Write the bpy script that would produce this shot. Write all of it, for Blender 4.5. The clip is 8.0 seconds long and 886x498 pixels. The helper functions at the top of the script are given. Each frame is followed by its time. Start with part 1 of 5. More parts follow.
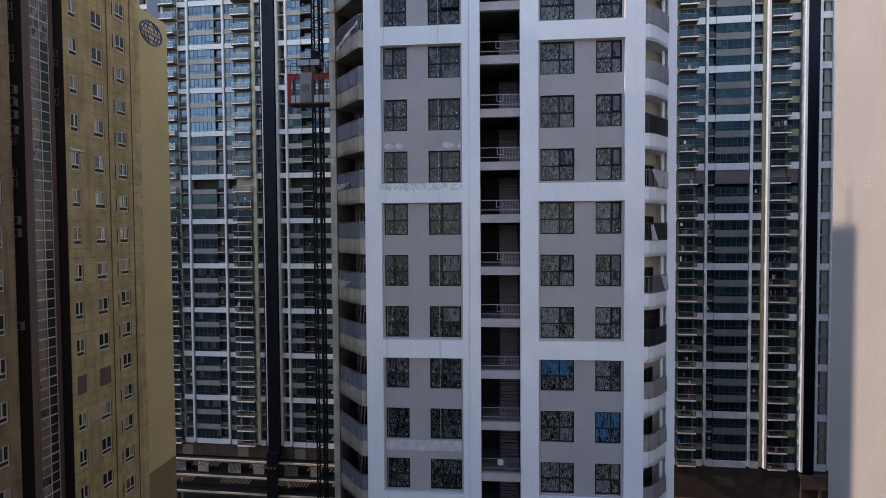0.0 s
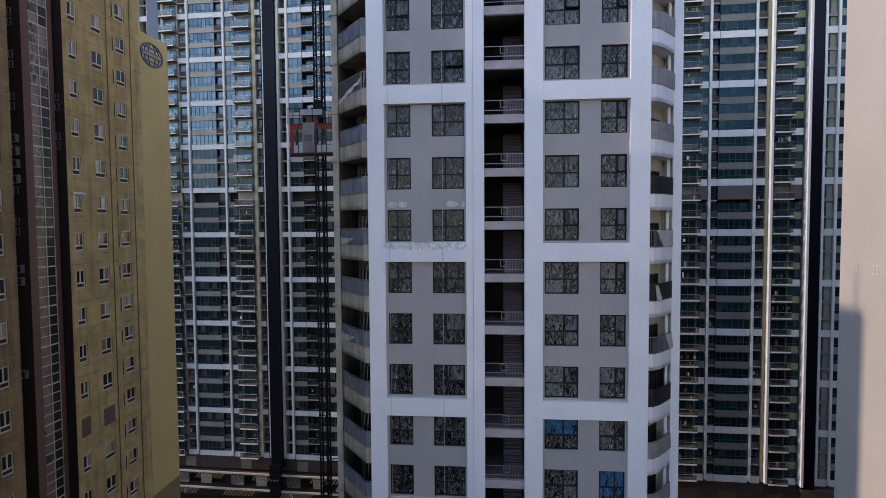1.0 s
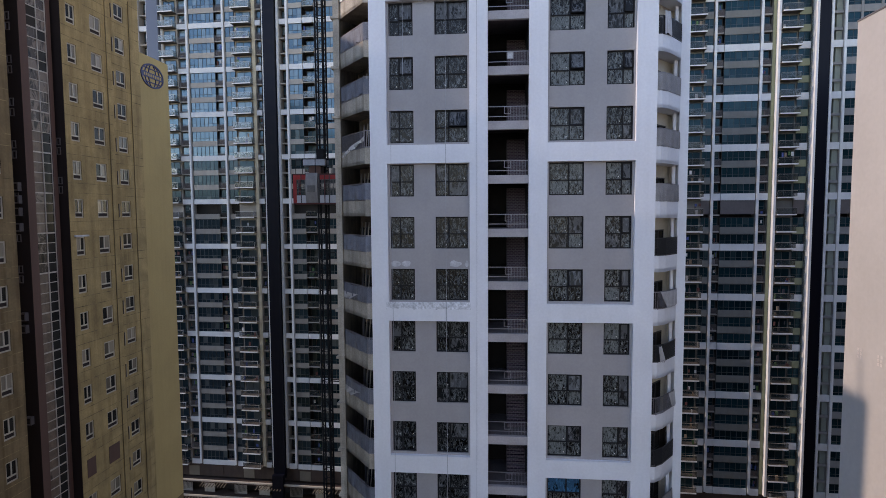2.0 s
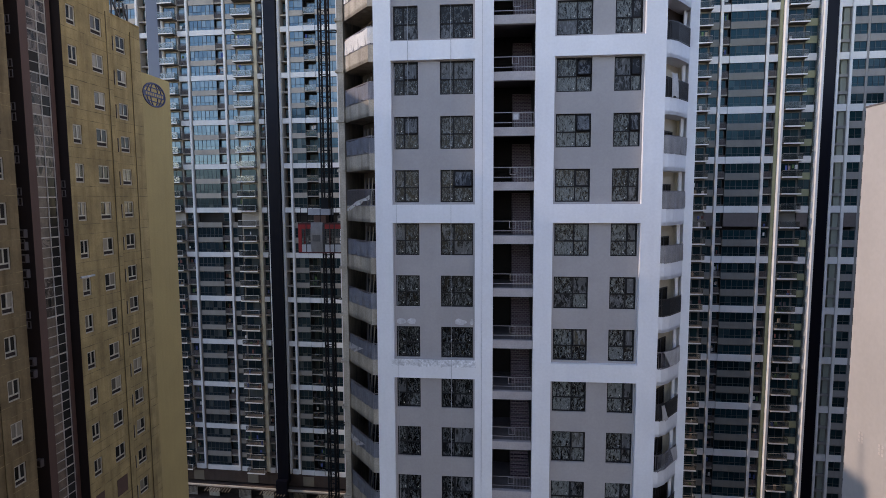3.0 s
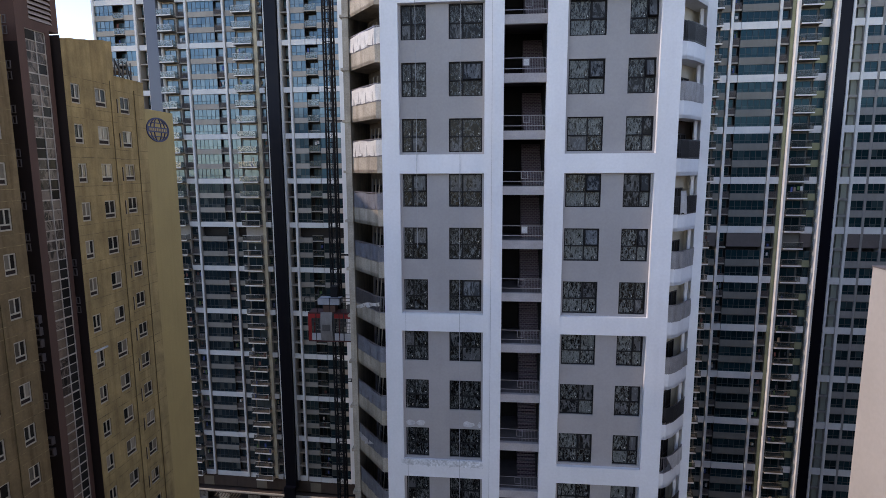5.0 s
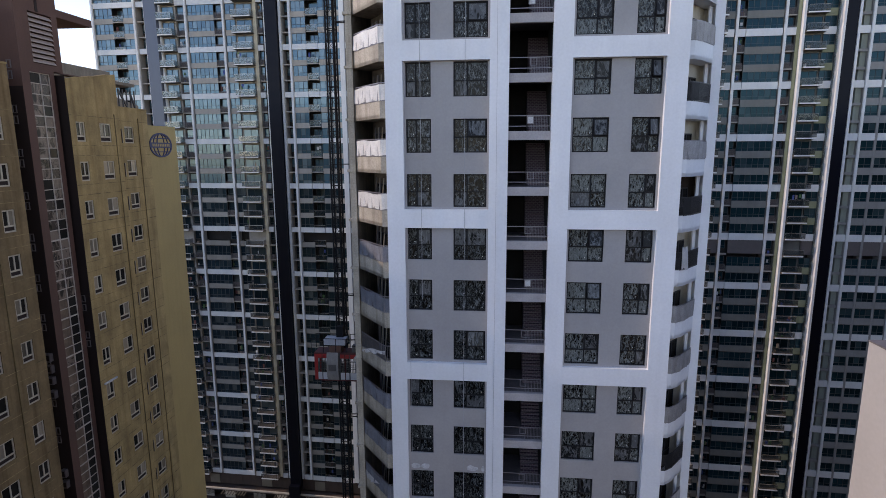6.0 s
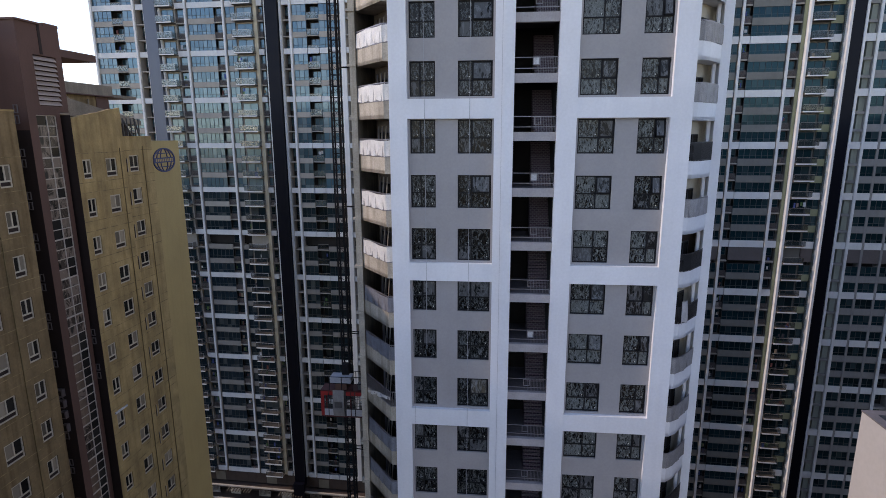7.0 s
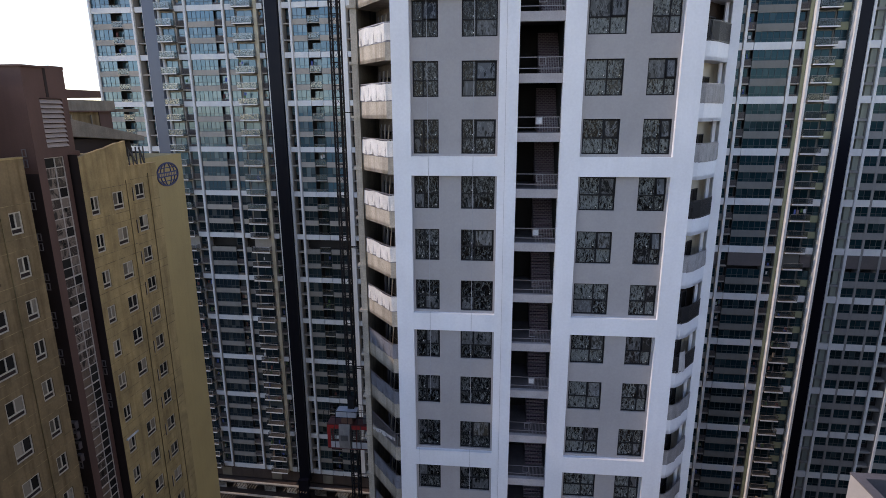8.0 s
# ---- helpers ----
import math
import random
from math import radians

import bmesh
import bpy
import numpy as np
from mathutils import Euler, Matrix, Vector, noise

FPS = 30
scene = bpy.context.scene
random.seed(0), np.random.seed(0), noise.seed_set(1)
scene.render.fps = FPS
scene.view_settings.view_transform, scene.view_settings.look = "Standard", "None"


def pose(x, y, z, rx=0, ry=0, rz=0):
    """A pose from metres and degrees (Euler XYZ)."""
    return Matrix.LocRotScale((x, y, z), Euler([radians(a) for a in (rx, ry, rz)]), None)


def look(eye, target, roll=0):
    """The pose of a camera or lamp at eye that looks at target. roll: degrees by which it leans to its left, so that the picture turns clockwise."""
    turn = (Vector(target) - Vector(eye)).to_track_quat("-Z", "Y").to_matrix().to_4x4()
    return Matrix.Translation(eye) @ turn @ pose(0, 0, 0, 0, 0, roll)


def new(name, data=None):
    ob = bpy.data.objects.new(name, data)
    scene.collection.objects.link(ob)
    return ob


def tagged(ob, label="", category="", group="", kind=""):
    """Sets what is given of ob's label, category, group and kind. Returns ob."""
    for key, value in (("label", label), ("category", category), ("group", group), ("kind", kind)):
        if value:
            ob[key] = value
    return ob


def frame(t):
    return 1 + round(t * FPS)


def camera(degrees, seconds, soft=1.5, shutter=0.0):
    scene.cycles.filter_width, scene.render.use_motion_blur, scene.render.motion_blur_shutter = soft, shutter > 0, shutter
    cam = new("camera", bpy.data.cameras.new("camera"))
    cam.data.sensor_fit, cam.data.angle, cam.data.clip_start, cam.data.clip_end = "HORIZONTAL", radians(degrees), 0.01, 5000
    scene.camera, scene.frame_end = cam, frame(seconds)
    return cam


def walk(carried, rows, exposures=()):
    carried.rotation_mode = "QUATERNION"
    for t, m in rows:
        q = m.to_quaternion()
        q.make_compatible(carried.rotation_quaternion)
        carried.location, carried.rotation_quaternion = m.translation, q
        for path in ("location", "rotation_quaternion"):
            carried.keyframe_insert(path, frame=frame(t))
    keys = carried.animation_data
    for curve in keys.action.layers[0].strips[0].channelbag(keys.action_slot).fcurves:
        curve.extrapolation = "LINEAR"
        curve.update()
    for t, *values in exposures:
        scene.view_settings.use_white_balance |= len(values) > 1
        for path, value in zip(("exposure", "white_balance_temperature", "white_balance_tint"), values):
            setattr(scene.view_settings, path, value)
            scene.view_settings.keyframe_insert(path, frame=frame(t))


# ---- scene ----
cam = camera(77.4, 8.0, soft=0.5)
# seconds, eye x y z, yaw to the left, pitch up, roll
ROWS = [
    (0.0, 0.116, 0.177, 59.527, 5.047, -1.860, -0.372),
    (0.5, 0.045, 0.323, 61.562, 5.110, -2.247, -0.382),
    (1.0, -0.065, 0.415, 63.601, 5.148, -2.665, -0.396),
    (1.5, -0.137, 0.537, 65.664, 5.187, -3.122, -0.383),
    (3.0, -0.498, 0.795, 72.265, 5.317, -5.187, -0.239),
    (3.5, -0.611, 0.842, 74.339, 5.379, -5.882, -0.220),
    (4.0, -0.756, 0.943, 76.396, 5.383, -6.616, -0.234),
    (4.5, -0.852, 1.115, 78.494, 5.436, -7.357, -0.235),
    (6.0, -1.169, 1.404, 84.858, 5.587, -10.014, -0.248),
    (6.5, -1.281, 1.480, 87.009, 5.620, -10.935, -0.235),
    (7.0, -1.391, 1.621, 89.147, 5.669, -11.893, -0.201),
    (7.5, -1.472, 1.761, 91.316, 5.727, -12.881, -0.212),
    (8.0, -1.561, 1.868, 93.488, 5.768, -13.895, -0.240),
]


def heading(x, y, z, yaw, pitch, roll):
    a, b = radians(yaw), radians(pitch)
    way = Vector((-math.sin(a) * math.cos(b), math.cos(a) * math.cos(b), math.sin(b)))
    eye = Vector((x, y, z))
    return look(eye, eye + 2 * way, roll)


# exposure and white balance, a little cooler towards the end
LOOK = [(0.0, 1.60, 7950, 21.0), (8.0, 1.12, 7800, 22.0)]
walk(cam, [(t, heading(*row)) for t, *row in ROWS], LOOK)

# ---- daylight ----
SUN_TO = Vector((-0.9986, -0.0523, 0.0)).normalized()
SUN_UP = 32.3
world = bpy.data.worlds.new("sky")
scene.world = world
world.use_nodes = True
wn, wl = world.node_tree.nodes, world.node_tree.links
wn.clear()
sky = wn.new("ShaderNodeTexSky")
sky.sky_type = "NISHITA"
sky.sun_disc = False
sky.sun_elevation = radians(SUN_UP)
sky.sun_rotation = radians(267)
sky.air_density, sky.dust_density, sky.ozone_density = 0.75, 0.0, 1.3
back = wn.new("ShaderNodeBackground")
back.inputs["Strength"].default_value = 0.15
wo = wn.new("ShaderNodeOutputWorld")
wl.new(sky.outputs[0], back.inputs["Color"])
wl.new(back.outputs[0], wo.inputs["Surface"])
sun_data = bpy.data.lights.new("sun", "SUN")
sun_data.energy, sun_data.angle, sun_data.color = 1.0, radians(0.6), (1.0, 0.915, 0.85)
sun = new("sun", sun_data)
sun_way = SUN_TO * math.cos(radians(SUN_UP)) + Vector((0, 0, math.sin(radians(SUN_UP))))
sun.matrix_world = look(sun_way * 200, (0, 0, 0))


# ---- materials ----
def material(name, base, rough=0.7, big=0.12, small=0.08, big_size=2.5, small_size=0.08, streak=0.0, stain=(0.5, 0.45, 0.4),
             bump=0.1, metal=0.0, spec=0.5, per_object=0.0):
    """A painted or mineral surface: broad blotches, fine grain, rain streaks and a little relief."""
    m = bpy.data.materials.new(name)
    m.use_nodes = True
    n, l = m.node_tree.nodes, m.node_tree.links
    b = n["Principled BSDF"]
    b.inputs["Roughness"].default_value, b.inputs["Metallic"].default_value = rough, metal
    b.inputs["Specular IOR Level"].default_value = spec
    g = n.new("ShaderNodeNewGeometry")

    def field(size, detail, stretch=(1, 1, 1)):
        mp = n.new("ShaderNodeMapping")
        mp.inputs["Scale"].default_value = stretch
        l.new(g.outputs["Position"], mp.inputs["Vector"])
        t = n.new("ShaderNodeTexNoise")
        t.inputs["Scale"].default_value, t.inputs["Detail"].default_value = 1 / size, detail
        l.new(mp.outputs[0], t.inputs["Vector"])
        return t.outputs["Fac"]

    def ranged(src, lo, hi, a=0.3, c=0.7):
        r = n.new("ShaderNodeMapRange")
        for i, v in enumerate((a, c, lo, hi)):
            r.inputs[i + 1].default_value = v
        l.new(src, r.inputs[0])
        return r.outputs[0]

    def times(p, q):
        t = n.new("ShaderNodeMath")
        t.operation = "MULTIPLY"
        l.new(p, t.inputs[0])
        l.new(q, t.inputs[1])
        return t.outputs[0]

    fine = field(small_size, 3)
    fac = times(ranged(field(big_size, 4), 1 - big, 1 + big), ranged(fine, 1 - small, 1 + small))
    if per_object:
        info = n.new("ShaderNodeObjectInfo")
        fac = times(fac, ranged(info.outputs["Random"], 1 - per_object, 1 + per_object, 0, 1))
    col = n.new("ShaderNodeVectorMath")
    col.operation = "SCALE"
    col.inputs[0].default_value = base
    l.new(fac, col.inputs["Scale"])
    out = col.outputs[0]
    if streak:
        mix = n.new("ShaderNodeMix")
        mix.data_type = "RGBA"
        mix.blend_type = "MULTIPLY"
        mix.inputs["B"].default_value = (*stain, 1)
        l.new(ranged(field(0.5, 5, (1, 1, 0.07)), 0, streak, 0.46, 0.68), mix.inputs["Factor"])
        l.new(out, mix.inputs["A"])
        out = mix.outputs["Result"]
    l.new(out, b.inputs["Base Color"])
    if bump:
        bp = n.new("ShaderNodeBump")
        bp.inputs["Strength"].default_value, bp.inputs["Distance"].default_value = bump, 0.01
        l.new(fine, bp.inputs["Height"])
        l.new(bp.outputs[0], b.inputs["Normal"])
    return m


def film_glass(name, film, amount, size, tint=(0.012, 0.014, 0.016), creases=0.017, bare=0.47):
    """Dark panes under torn protective film: patches of dull film over glossy glass."""
    m = bpy.data.materials.new(name)
    m.use_nodes = True
    n, l = m.node_tree.nodes, m.node_tree.links
    b = n["Principled BSDF"]
    b.inputs["IOR"].default_value = 1.36
    tc = n.new("ShaderNodeTexCoord")
    info = n.new("ShaderNodeObjectInfo")
    shift = n.new("ShaderNodeVectorMath")
    shift.operation = "SCALE"
    shift.inputs[0].default_value = (37.0, 11.0, 53.0)
    l.new(info.outputs["Random"], shift.inputs["Scale"])
    squash = n.new("ShaderNodeMapping")
    squash.inputs["Scale"].default_value = (1.0, 1.0, 0.42)
    l.new(tc.outputs["Object"], squash.inputs["Vector"])
    add = n.new("ShaderNodeVectorMath")
    l.new(squash.outputs[0], add.inputs[0])
    l.new(shift.outputs[0], add.inputs[1])
    wave = n.new("ShaderNodeTexNoise")
    wave.inputs["Scale"].default_value, wave.inputs["Detail"].default_value = 1 / size, 6
    wave.inputs["Roughness"].default_value, wave.inputs["Distortion"].default_value = 0.7, 0.9
    l.new(add.outputs[0], wave.inputs["Vector"])
    var = n.new("ShaderNodeMapRange")
    var.inputs[3].default_value, var.inputs[4].default_value = -0.09, 0.09
    l.new(info.outputs["Random"], var.inputs[0])
    fac = n.new("ShaderNodeMath")
    l.new(wave.outputs["Fac"], fac.inputs[0])
    l.new(var.outputs[0], fac.inputs[1])
    ramp = n.new("ShaderNodeValToRGB")
    ramp.color_ramp.elements[0].position, ramp.color_ramp.elements[0].color = bare, (*[0.6 * q for q in tint], 1)
    ramp.color_ramp.elements[1].position, ramp.color_ramp.elements[1].color = bare + 0.05, (*[0.62 * c * amount for c in film], 1)
    l.new(fac.outputs[0], ramp.inputs[0])
    # creases: thin bright lines along the zero line of a finer field
    fold = n.new("ShaderNodeTexNoise")
    fold.inputs["Scale"].default_value, fold.inputs["Detail"].default_value = 0.55 / size, 4
    fold.inputs["Roughness"].default_value, fold.inputs["Distortion"].default_value = 0.72, 0.6
    l.new(add.outputs[0], fold.inputs["Vector"])
    away = n.new("ShaderNodeMath")
    away.operation = "SUBTRACT"
    away.inputs[1].default_value = 0.5
    l.new(fold.outputs["Fac"], away.inputs[0])
    size_of = n.new("ShaderNodeMath")
    size_of.operation = "ABSOLUTE"
    l.new(away.outputs[0], size_of.inputs[0])
    ridge = n.new("ShaderNodeMapRange")
    for i, v in enumerate((0.0, 2.2 * creases, 1.0, 0.0)):
        ridge.inputs[i + 1].default_value = v
    l.new(size_of.outputs[0], ridge.inputs[0])
    blot = n.new("ShaderNodeTexVoronoi")
    blot.inputs["Scale"].default_value = 1.1 / size
    l.new(add.outputs[0], blot.inputs["Vector"])
    spots = n.new("ShaderNodeMapRange")
    for i, v in enumerate((0.2, 0.3, 0.08, 1.0)):
        spots.inputs[i + 1].default_value = v
    l.new(blot.outputs["Distance"], spots.inputs[0])
    ground = n.new("ShaderNodeVectorMath")
    ground.operation = "SCALE"
    l.new(ramp.outputs["Color"], ground.inputs[0])
    l.new(spots.outputs[0], ground.inputs["Scale"])
    crease = n.new("ShaderNodeMix")
    crease.data_type = "RGBA"
    crease.inputs["B"].default_value = (*[1.6 * c * amount for c in film], 1)
    part_of = n.new("ShaderNodeMath")
    part_of.operation = "MULTIPLY"
    l.new(ridge.outputs[0], part_of.inputs[0])
    l.new(wave.outputs["Fac"], part_of.inputs[1])
    l.new(part_of.outputs[0], crease.inputs["Factor"])
    l.new(ground.outputs[0], crease.inputs["A"])
    l.new(crease.outputs["Result"], b.inputs["Base Color"])
    rough = n.new("ShaderNodeMapRange")
    rough.inputs[3].default_value, rough.inputs[4].default_value = 0.08, 0.5
    l.new(fac.outputs[0], rough.inputs[0])
    l.new(rough.outputs[0], b.inputs["Roughness"])
    bp = n.new("ShaderNodeBump")
    bp.inputs["Strength"].default_value, bp.inputs["Distance"].default_value = 0.25, 0.02
    l.new(wave.outputs["Fac"], bp.inputs["Height"])
    l.new(bp.outputs[0], b.inputs["Normal"])
    return m


def pane_glass(name, base, ior=1.9, rough=0.03, vary=0.5, alpha=1.0, tint=(1, 1, 1)):
    """Tinted reflective glazing; each pane a little different."""
    m = bpy.data.materials.new(name)
    m.use_nodes = True
    n, l = m.node_tree.nodes, m.node_tree.links
    b = n["Principled BSDF"]
    b.inputs["IOR"].default_value, b.inputs["Roughness"].default_value, b.inputs["Alpha"].default_value = ior, rough, alpha
    b.inputs["Specular Tint"].default_value = (*tint, 1)
    info = n.new("ShaderNodeObjectInfo")
    r = n.new("ShaderNodeMapRange")
    r.inputs[3].default_value, r.inputs[4].default_value = 1 - vary, 1 + vary
    l.new(info.outputs["Random"], r.inputs[0])
    c = n.new("ShaderNodeVectorMath")
    c.operation = "SCALE"
    c.inputs[0].default_value = base
    l.new(r.outputs[0], c.inputs["Scale"])
    l.new(c.outputs[0], b.inputs["Base Color"])
    g = n.new("ShaderNodeNewGeometry")
    w = n.new("ShaderNodeTexNoise")
    w.inputs["Scale"].default_value, w.inputs["Detail"].default_value = 0.9, 2
    l.new(g.outputs["Position"], w.inputs["Vector"])
    bp = n.new("ShaderNodeBump")
    bp.inputs["Strength"].default_value, bp.inputs["Distance"].default_value = 0.08, 0.05
    l.new(w.outputs["Fac"], bp.inputs["Height"])
    l.new(bp.outputs[0], b.inputs["Normal"])
    return m


def far_glass(name, base, blind, share, ior, tint=(0.68, 0.88, 1.0)):
    """Tinted glazing seen from afar: each pane a little different, and a share of them with a drawn blind."""
    m = bpy.data.materials.new(name)
    m.use_nodes = True
    n, l = m.node_tree.nodes, m.node_tree.links
    b = n["Principled BSDF"]
    b.inputs["IOR"].default_value, b.inputs["Roughness"].default_value = ior, 0.16
    b.inputs["Specular Tint"].default_value = (*tint, 1)
    g, info = n.new("ShaderNodeNewGeometry"), n.new("ShaderNodeObjectInfo")
    mul = n.new("ShaderNodeMath")
    mul.operation, mul.inputs[1].default_value = "MULTIPLY", 17.3
    l.new(info.outputs["Random"], mul.inputs[0])
    add = n.new("ShaderNodeMath")
    l.new(mul.outputs[0], add.inputs[0])
    l.new(g.outputs["Random Per Island"], add.inputs[1])
    pick = n.new("ShaderNodeTexWhiteNoise")
    pick.noise_dimensions = "1D"
    l.new(add.outputs[0], pick.inputs["W"])
    drawn = n.new("ShaderNodeMapRange")
    for i, v in enumerate((1 - share - 0.12, 1 - share + 0.12, 0.0, 1.0)):
        drawn.inputs[i + 1].default_value = v
    l.new(pick.outputs["Value"], drawn.inputs[0])
    shade = n.new("ShaderNodeMapRange")
    shade.inputs[3].default_value, shade.inputs[4].default_value = 0.6, 1.5
    l.new(info.outputs["Random"], shade.inputs[0])
    c = n.new("ShaderNodeVectorMath")
    c.operation = "SCALE"
    c.inputs[0].default_value = base
    l.new(shade.outputs[0], c.inputs["Scale"])
    mix = n.new("ShaderNodeMix")
    mix.data_type = "RGBA"
    mix.inputs["B"].default_value = (*blind, 1)
    l.new(drawn.outputs[0], mix.inputs["Factor"])
    l.new(c.outputs[0], mix.inputs["A"])
    l.new(mix.outputs["Result"], b.inputs["Base Color"])
    w = n.new("ShaderNodeTexNoise")
    w.inputs["Scale"].default_value, w.inputs["Detail"].default_value = 0.9, 2
    l.new(g.outputs["Position"], w.inputs["Vector"])
    bp = n.new("ShaderNodeBump")
    bp.inputs["Strength"].default_value, bp.inputs["Distance"].default_value = 0.08, 0.05
    l.new(w.outputs["Fac"], bp.inputs["Height"])
    l.new(bp.outputs[0], b.inputs["Normal"])
    return m


def brickwork(name):
    m = bpy.data.materials.new(name)
    m.use_nodes = True
    n, l = m.node_tree.nodes, m.node_tree.links
    b = n["Principled BSDF"]
    b.inputs["Roughness"].default_value = 0.9
    tc = n.new("ShaderNodeTexCoord")
    mp = n.new("ShaderNodeMapping")
    mp.inputs["Rotation"].default_value = (radians(90), 0, 0)
    l.new(tc.outputs["Object"], mp.inputs["Vector"])
    t = n.new("ShaderNodeTexBrick")
    t.inputs["Color1"].default_value, t.inputs["Color2"].default_value = (0.088, 0.054, 0.075, 1), (0.062, 0.038, 0.052, 1)
    t.inputs["Mortar"].default_value = (0.14, 0.12, 0.13, 1)
    t.inputs["Scale"].default_value = 1.0
    t.inputs["Brick Width"].default_value, t.inputs["Row Height"].default_value, t.inputs["Mortar Size"].default_value = 0.24, 0.105, 0.02
    l.new(mp.outputs[0], t.inputs["Vector"])
    l.new(t.outputs["Color"], b.inputs["Base Color"])
    bp = n.new("ShaderNodeBump")
    bp.inputs["Strength"].default_value, bp.inputs["Distance"].default_value, bp.invert = 0.6, 0.02, True
    l.new(t.outputs["Fac"], bp.inputs["Height"])
    l.new(bp.outputs[0], b.inputs["Normal"])
    return m


WHITE = material("white_facade_paint", (0.79, 0.80, 0.825), 0.65, 0.05, 0.03, 3.0, 0.15, streak=0.10, stain=(0.7, 0.7, 0.72))
GREY = material("grey_facade_paint", (0.375, 0.355, 0.352), 0.7, 0.06, 0.04, 2.5, 0.12, streak=0.10, stain=(0.75, 0.75, 0.75))
CONCRETE = material("raw_concrete", (0.43, 0.38, 0.31), 0.85, 0.22, 0.15, 1.2, 0.1, streak=0.5, stain=(0.42, 0.38, 0.33), bump=0.4)
# landing floor, darker than its slab edge
LOBBY = material("dark_lobby_floor", (0.13, 0.115, 0.12), 0.9, 0.2, 0.1, 1.0, 0.1)
SLAB = material("grey_slab_edge", (0.40, 0.37, 0.37), 0.8, 0.12, 0.08, 1.0, 0.1)
SMEAR = material("smeared_white_filler", (0.70, 0.715, 0.74), 0.85, 0.28, 0.25, 0.35, 0.12, bump=0.5)
PLASTER = material("patched_plaster", (0.53, 0.53, 0.54), 0.85, 0.2, 0.15, 0.5, 0.09, bump=0.3)
# near-black base puts the rooms' shade into the colour
DARK_ROOM = material("painted_room_shade", (0.010, 0.008, 0.007), 0.9, 0.2, 0.1, 1.5, 0.2)
BRICK = brickwork("stair_brickwork")
STEEL = material("galvanised_steel", (0.24, 0.23, 0.25), 0.45, 0.1, 0.1, 0.5, 0.05, metal=0.6)
BLACK_FRAME = material("black_window_frame", (0.012, 0.012, 0.014), 0.6, 0.1, 0.1, 1, 0.05, bump=0, spec=0.2)
FILM = film_glass("filmed_pane", (0.26, 0.29, 0.285), 0.72, 0.12, (0.004, 0.005, 0.006), 0.02, 0.47)
FILM_DIM = film_glass("dim_filmed_pane", (0.24, 0.27, 0.28), 0.75, 0.13, (0.003, 0.004, 0.005), 0.014, 0.59)
FILM_DULL = film_glass("dusty_pane", (0.15, 0.16, 0.17), 0.9, 0.35, (0.018, 0.02, 0.022))
FILM_BLUE = film_glass("blue_filmed_pane", (0.03, 0.16, 0.30), 1.0, 0.3)
TARP = material("white_plastic_sheet", (0.66, 0.64, 0.61), 0.5, 0.1, 0.1, 0.5, 0.06, streak=0.25, stain=(0.6, 0.58, 0.55), bump=0.5, per_object=0.12)
TARP_GREY = material("grey_white_plastic_sheet", (0.48, 0.47, 0.47), 0.5, 0.12, 0.1, 0.4, 0.06, streak=0.3, stain=(0.6, 0.58, 0.55), bump=0.5)
MESH_DARK = material("dark_safety_mesh", (0.17, 0.18, 0.21), 0.75, 0.15, 0.15, 0.5, 0.06, streak=0.3, bump=0.4, per_object=0.15)
MESH_GREY = material("grey_safety_sheet", (0.30, 0.29, 0.29), 0.7, 0.15, 0.15, 0.5, 0.06, streak=0.3, bump=0.4, per_object=0.15)
RAW_ROOM = material("unfinished_room_brick", (0.13, 0.10, 0.082), 0.9, 0.3, 0.15, 0.6, 0.1)
# dark wall colour stands for shade in rooms without a wall
OPEN_ROOM = material("open_room_shade", (0.035, 0.02, 0.013), 0.9, 0.3, 0.15, 0.8, 0.1)
CREAM = material("cream_plaster", (0.60, 0.54, 0.44), 0.8, 0.08, 0.05, 1.5, 0.1, streak=0.15)
BLACK_RAIL = material("black_railing", (0.025, 0.025, 0.028), 0.5, 0.1, 0.1, 1, 0.05, bump=0)
MARK = material("faded_mark_paint", (0.52, 0.47, 0.43), 0.8, 0.1, 0.1, 0.3, 0.05, bump=0)
BEIGE = material("beige_wall_paint", (0.425, 0.395, 0.365), 0.75, 0.05, 0.03, 4.0, 0.2, streak=0.08, stain=(0.8, 0.78, 0.75))
YELLOW = material("ochre_render", (0.41, 0.286, 0.124), 0.85, 0.24, 0.1, 1.4, 0.15, streak=0.5, stain=(0.52, 0.45, 0.36))
OCHRE_PLAIN = material("ochre_gable_render", (0.50, 0.354, 0.150), 0.85, 0.06, 0.04, 5.0, 0.15, streak=0.12, stain=(0.7, 0.65, 0.55))
OCHRE_DARK = material("darker_ochre_render", (0.20, 0.13, 0.055), 0.85, 0.08, 0.05, 4.0, 0.15)
BROWN = material("brown_shaft_paint", (0.118, 0.058, 0.043), 0.75, 0.12, 0.06, 2.5, 0.1, streak=0.25, stain=(0.7, 0.65, 0.6))
# deep brown; on recess walls its darkness also stands for shade
BROWN_DEEP = material("dark_brown_paint_and_shade", (0.022, 0.010, 0.007), 0.8, 0.12, 0.06, 2.5, 0.1)
ROOF_GREY = material("weathered_roof_concrete", (0.25, 0.20, 0.15), 0.9, 0.2, 0.12, 1.5, 0.12, streak=0.3, bump=0.4)
# rain-streaked ochre whose darker base also holds shade
OCHRE_SHADED = material("stained_shaded_ochre_render", (0.235, 0.155, 0.072), 0.88, 0.22, 0.1, 1.8, 0.15, streak=0.8, stain=(0.5, 0.44, 0.36))
CLIP = material("bracket_metal", (0.15, 0.125, 0.12), 0.5, 0.1, 0.08, 1.0, 0.1)
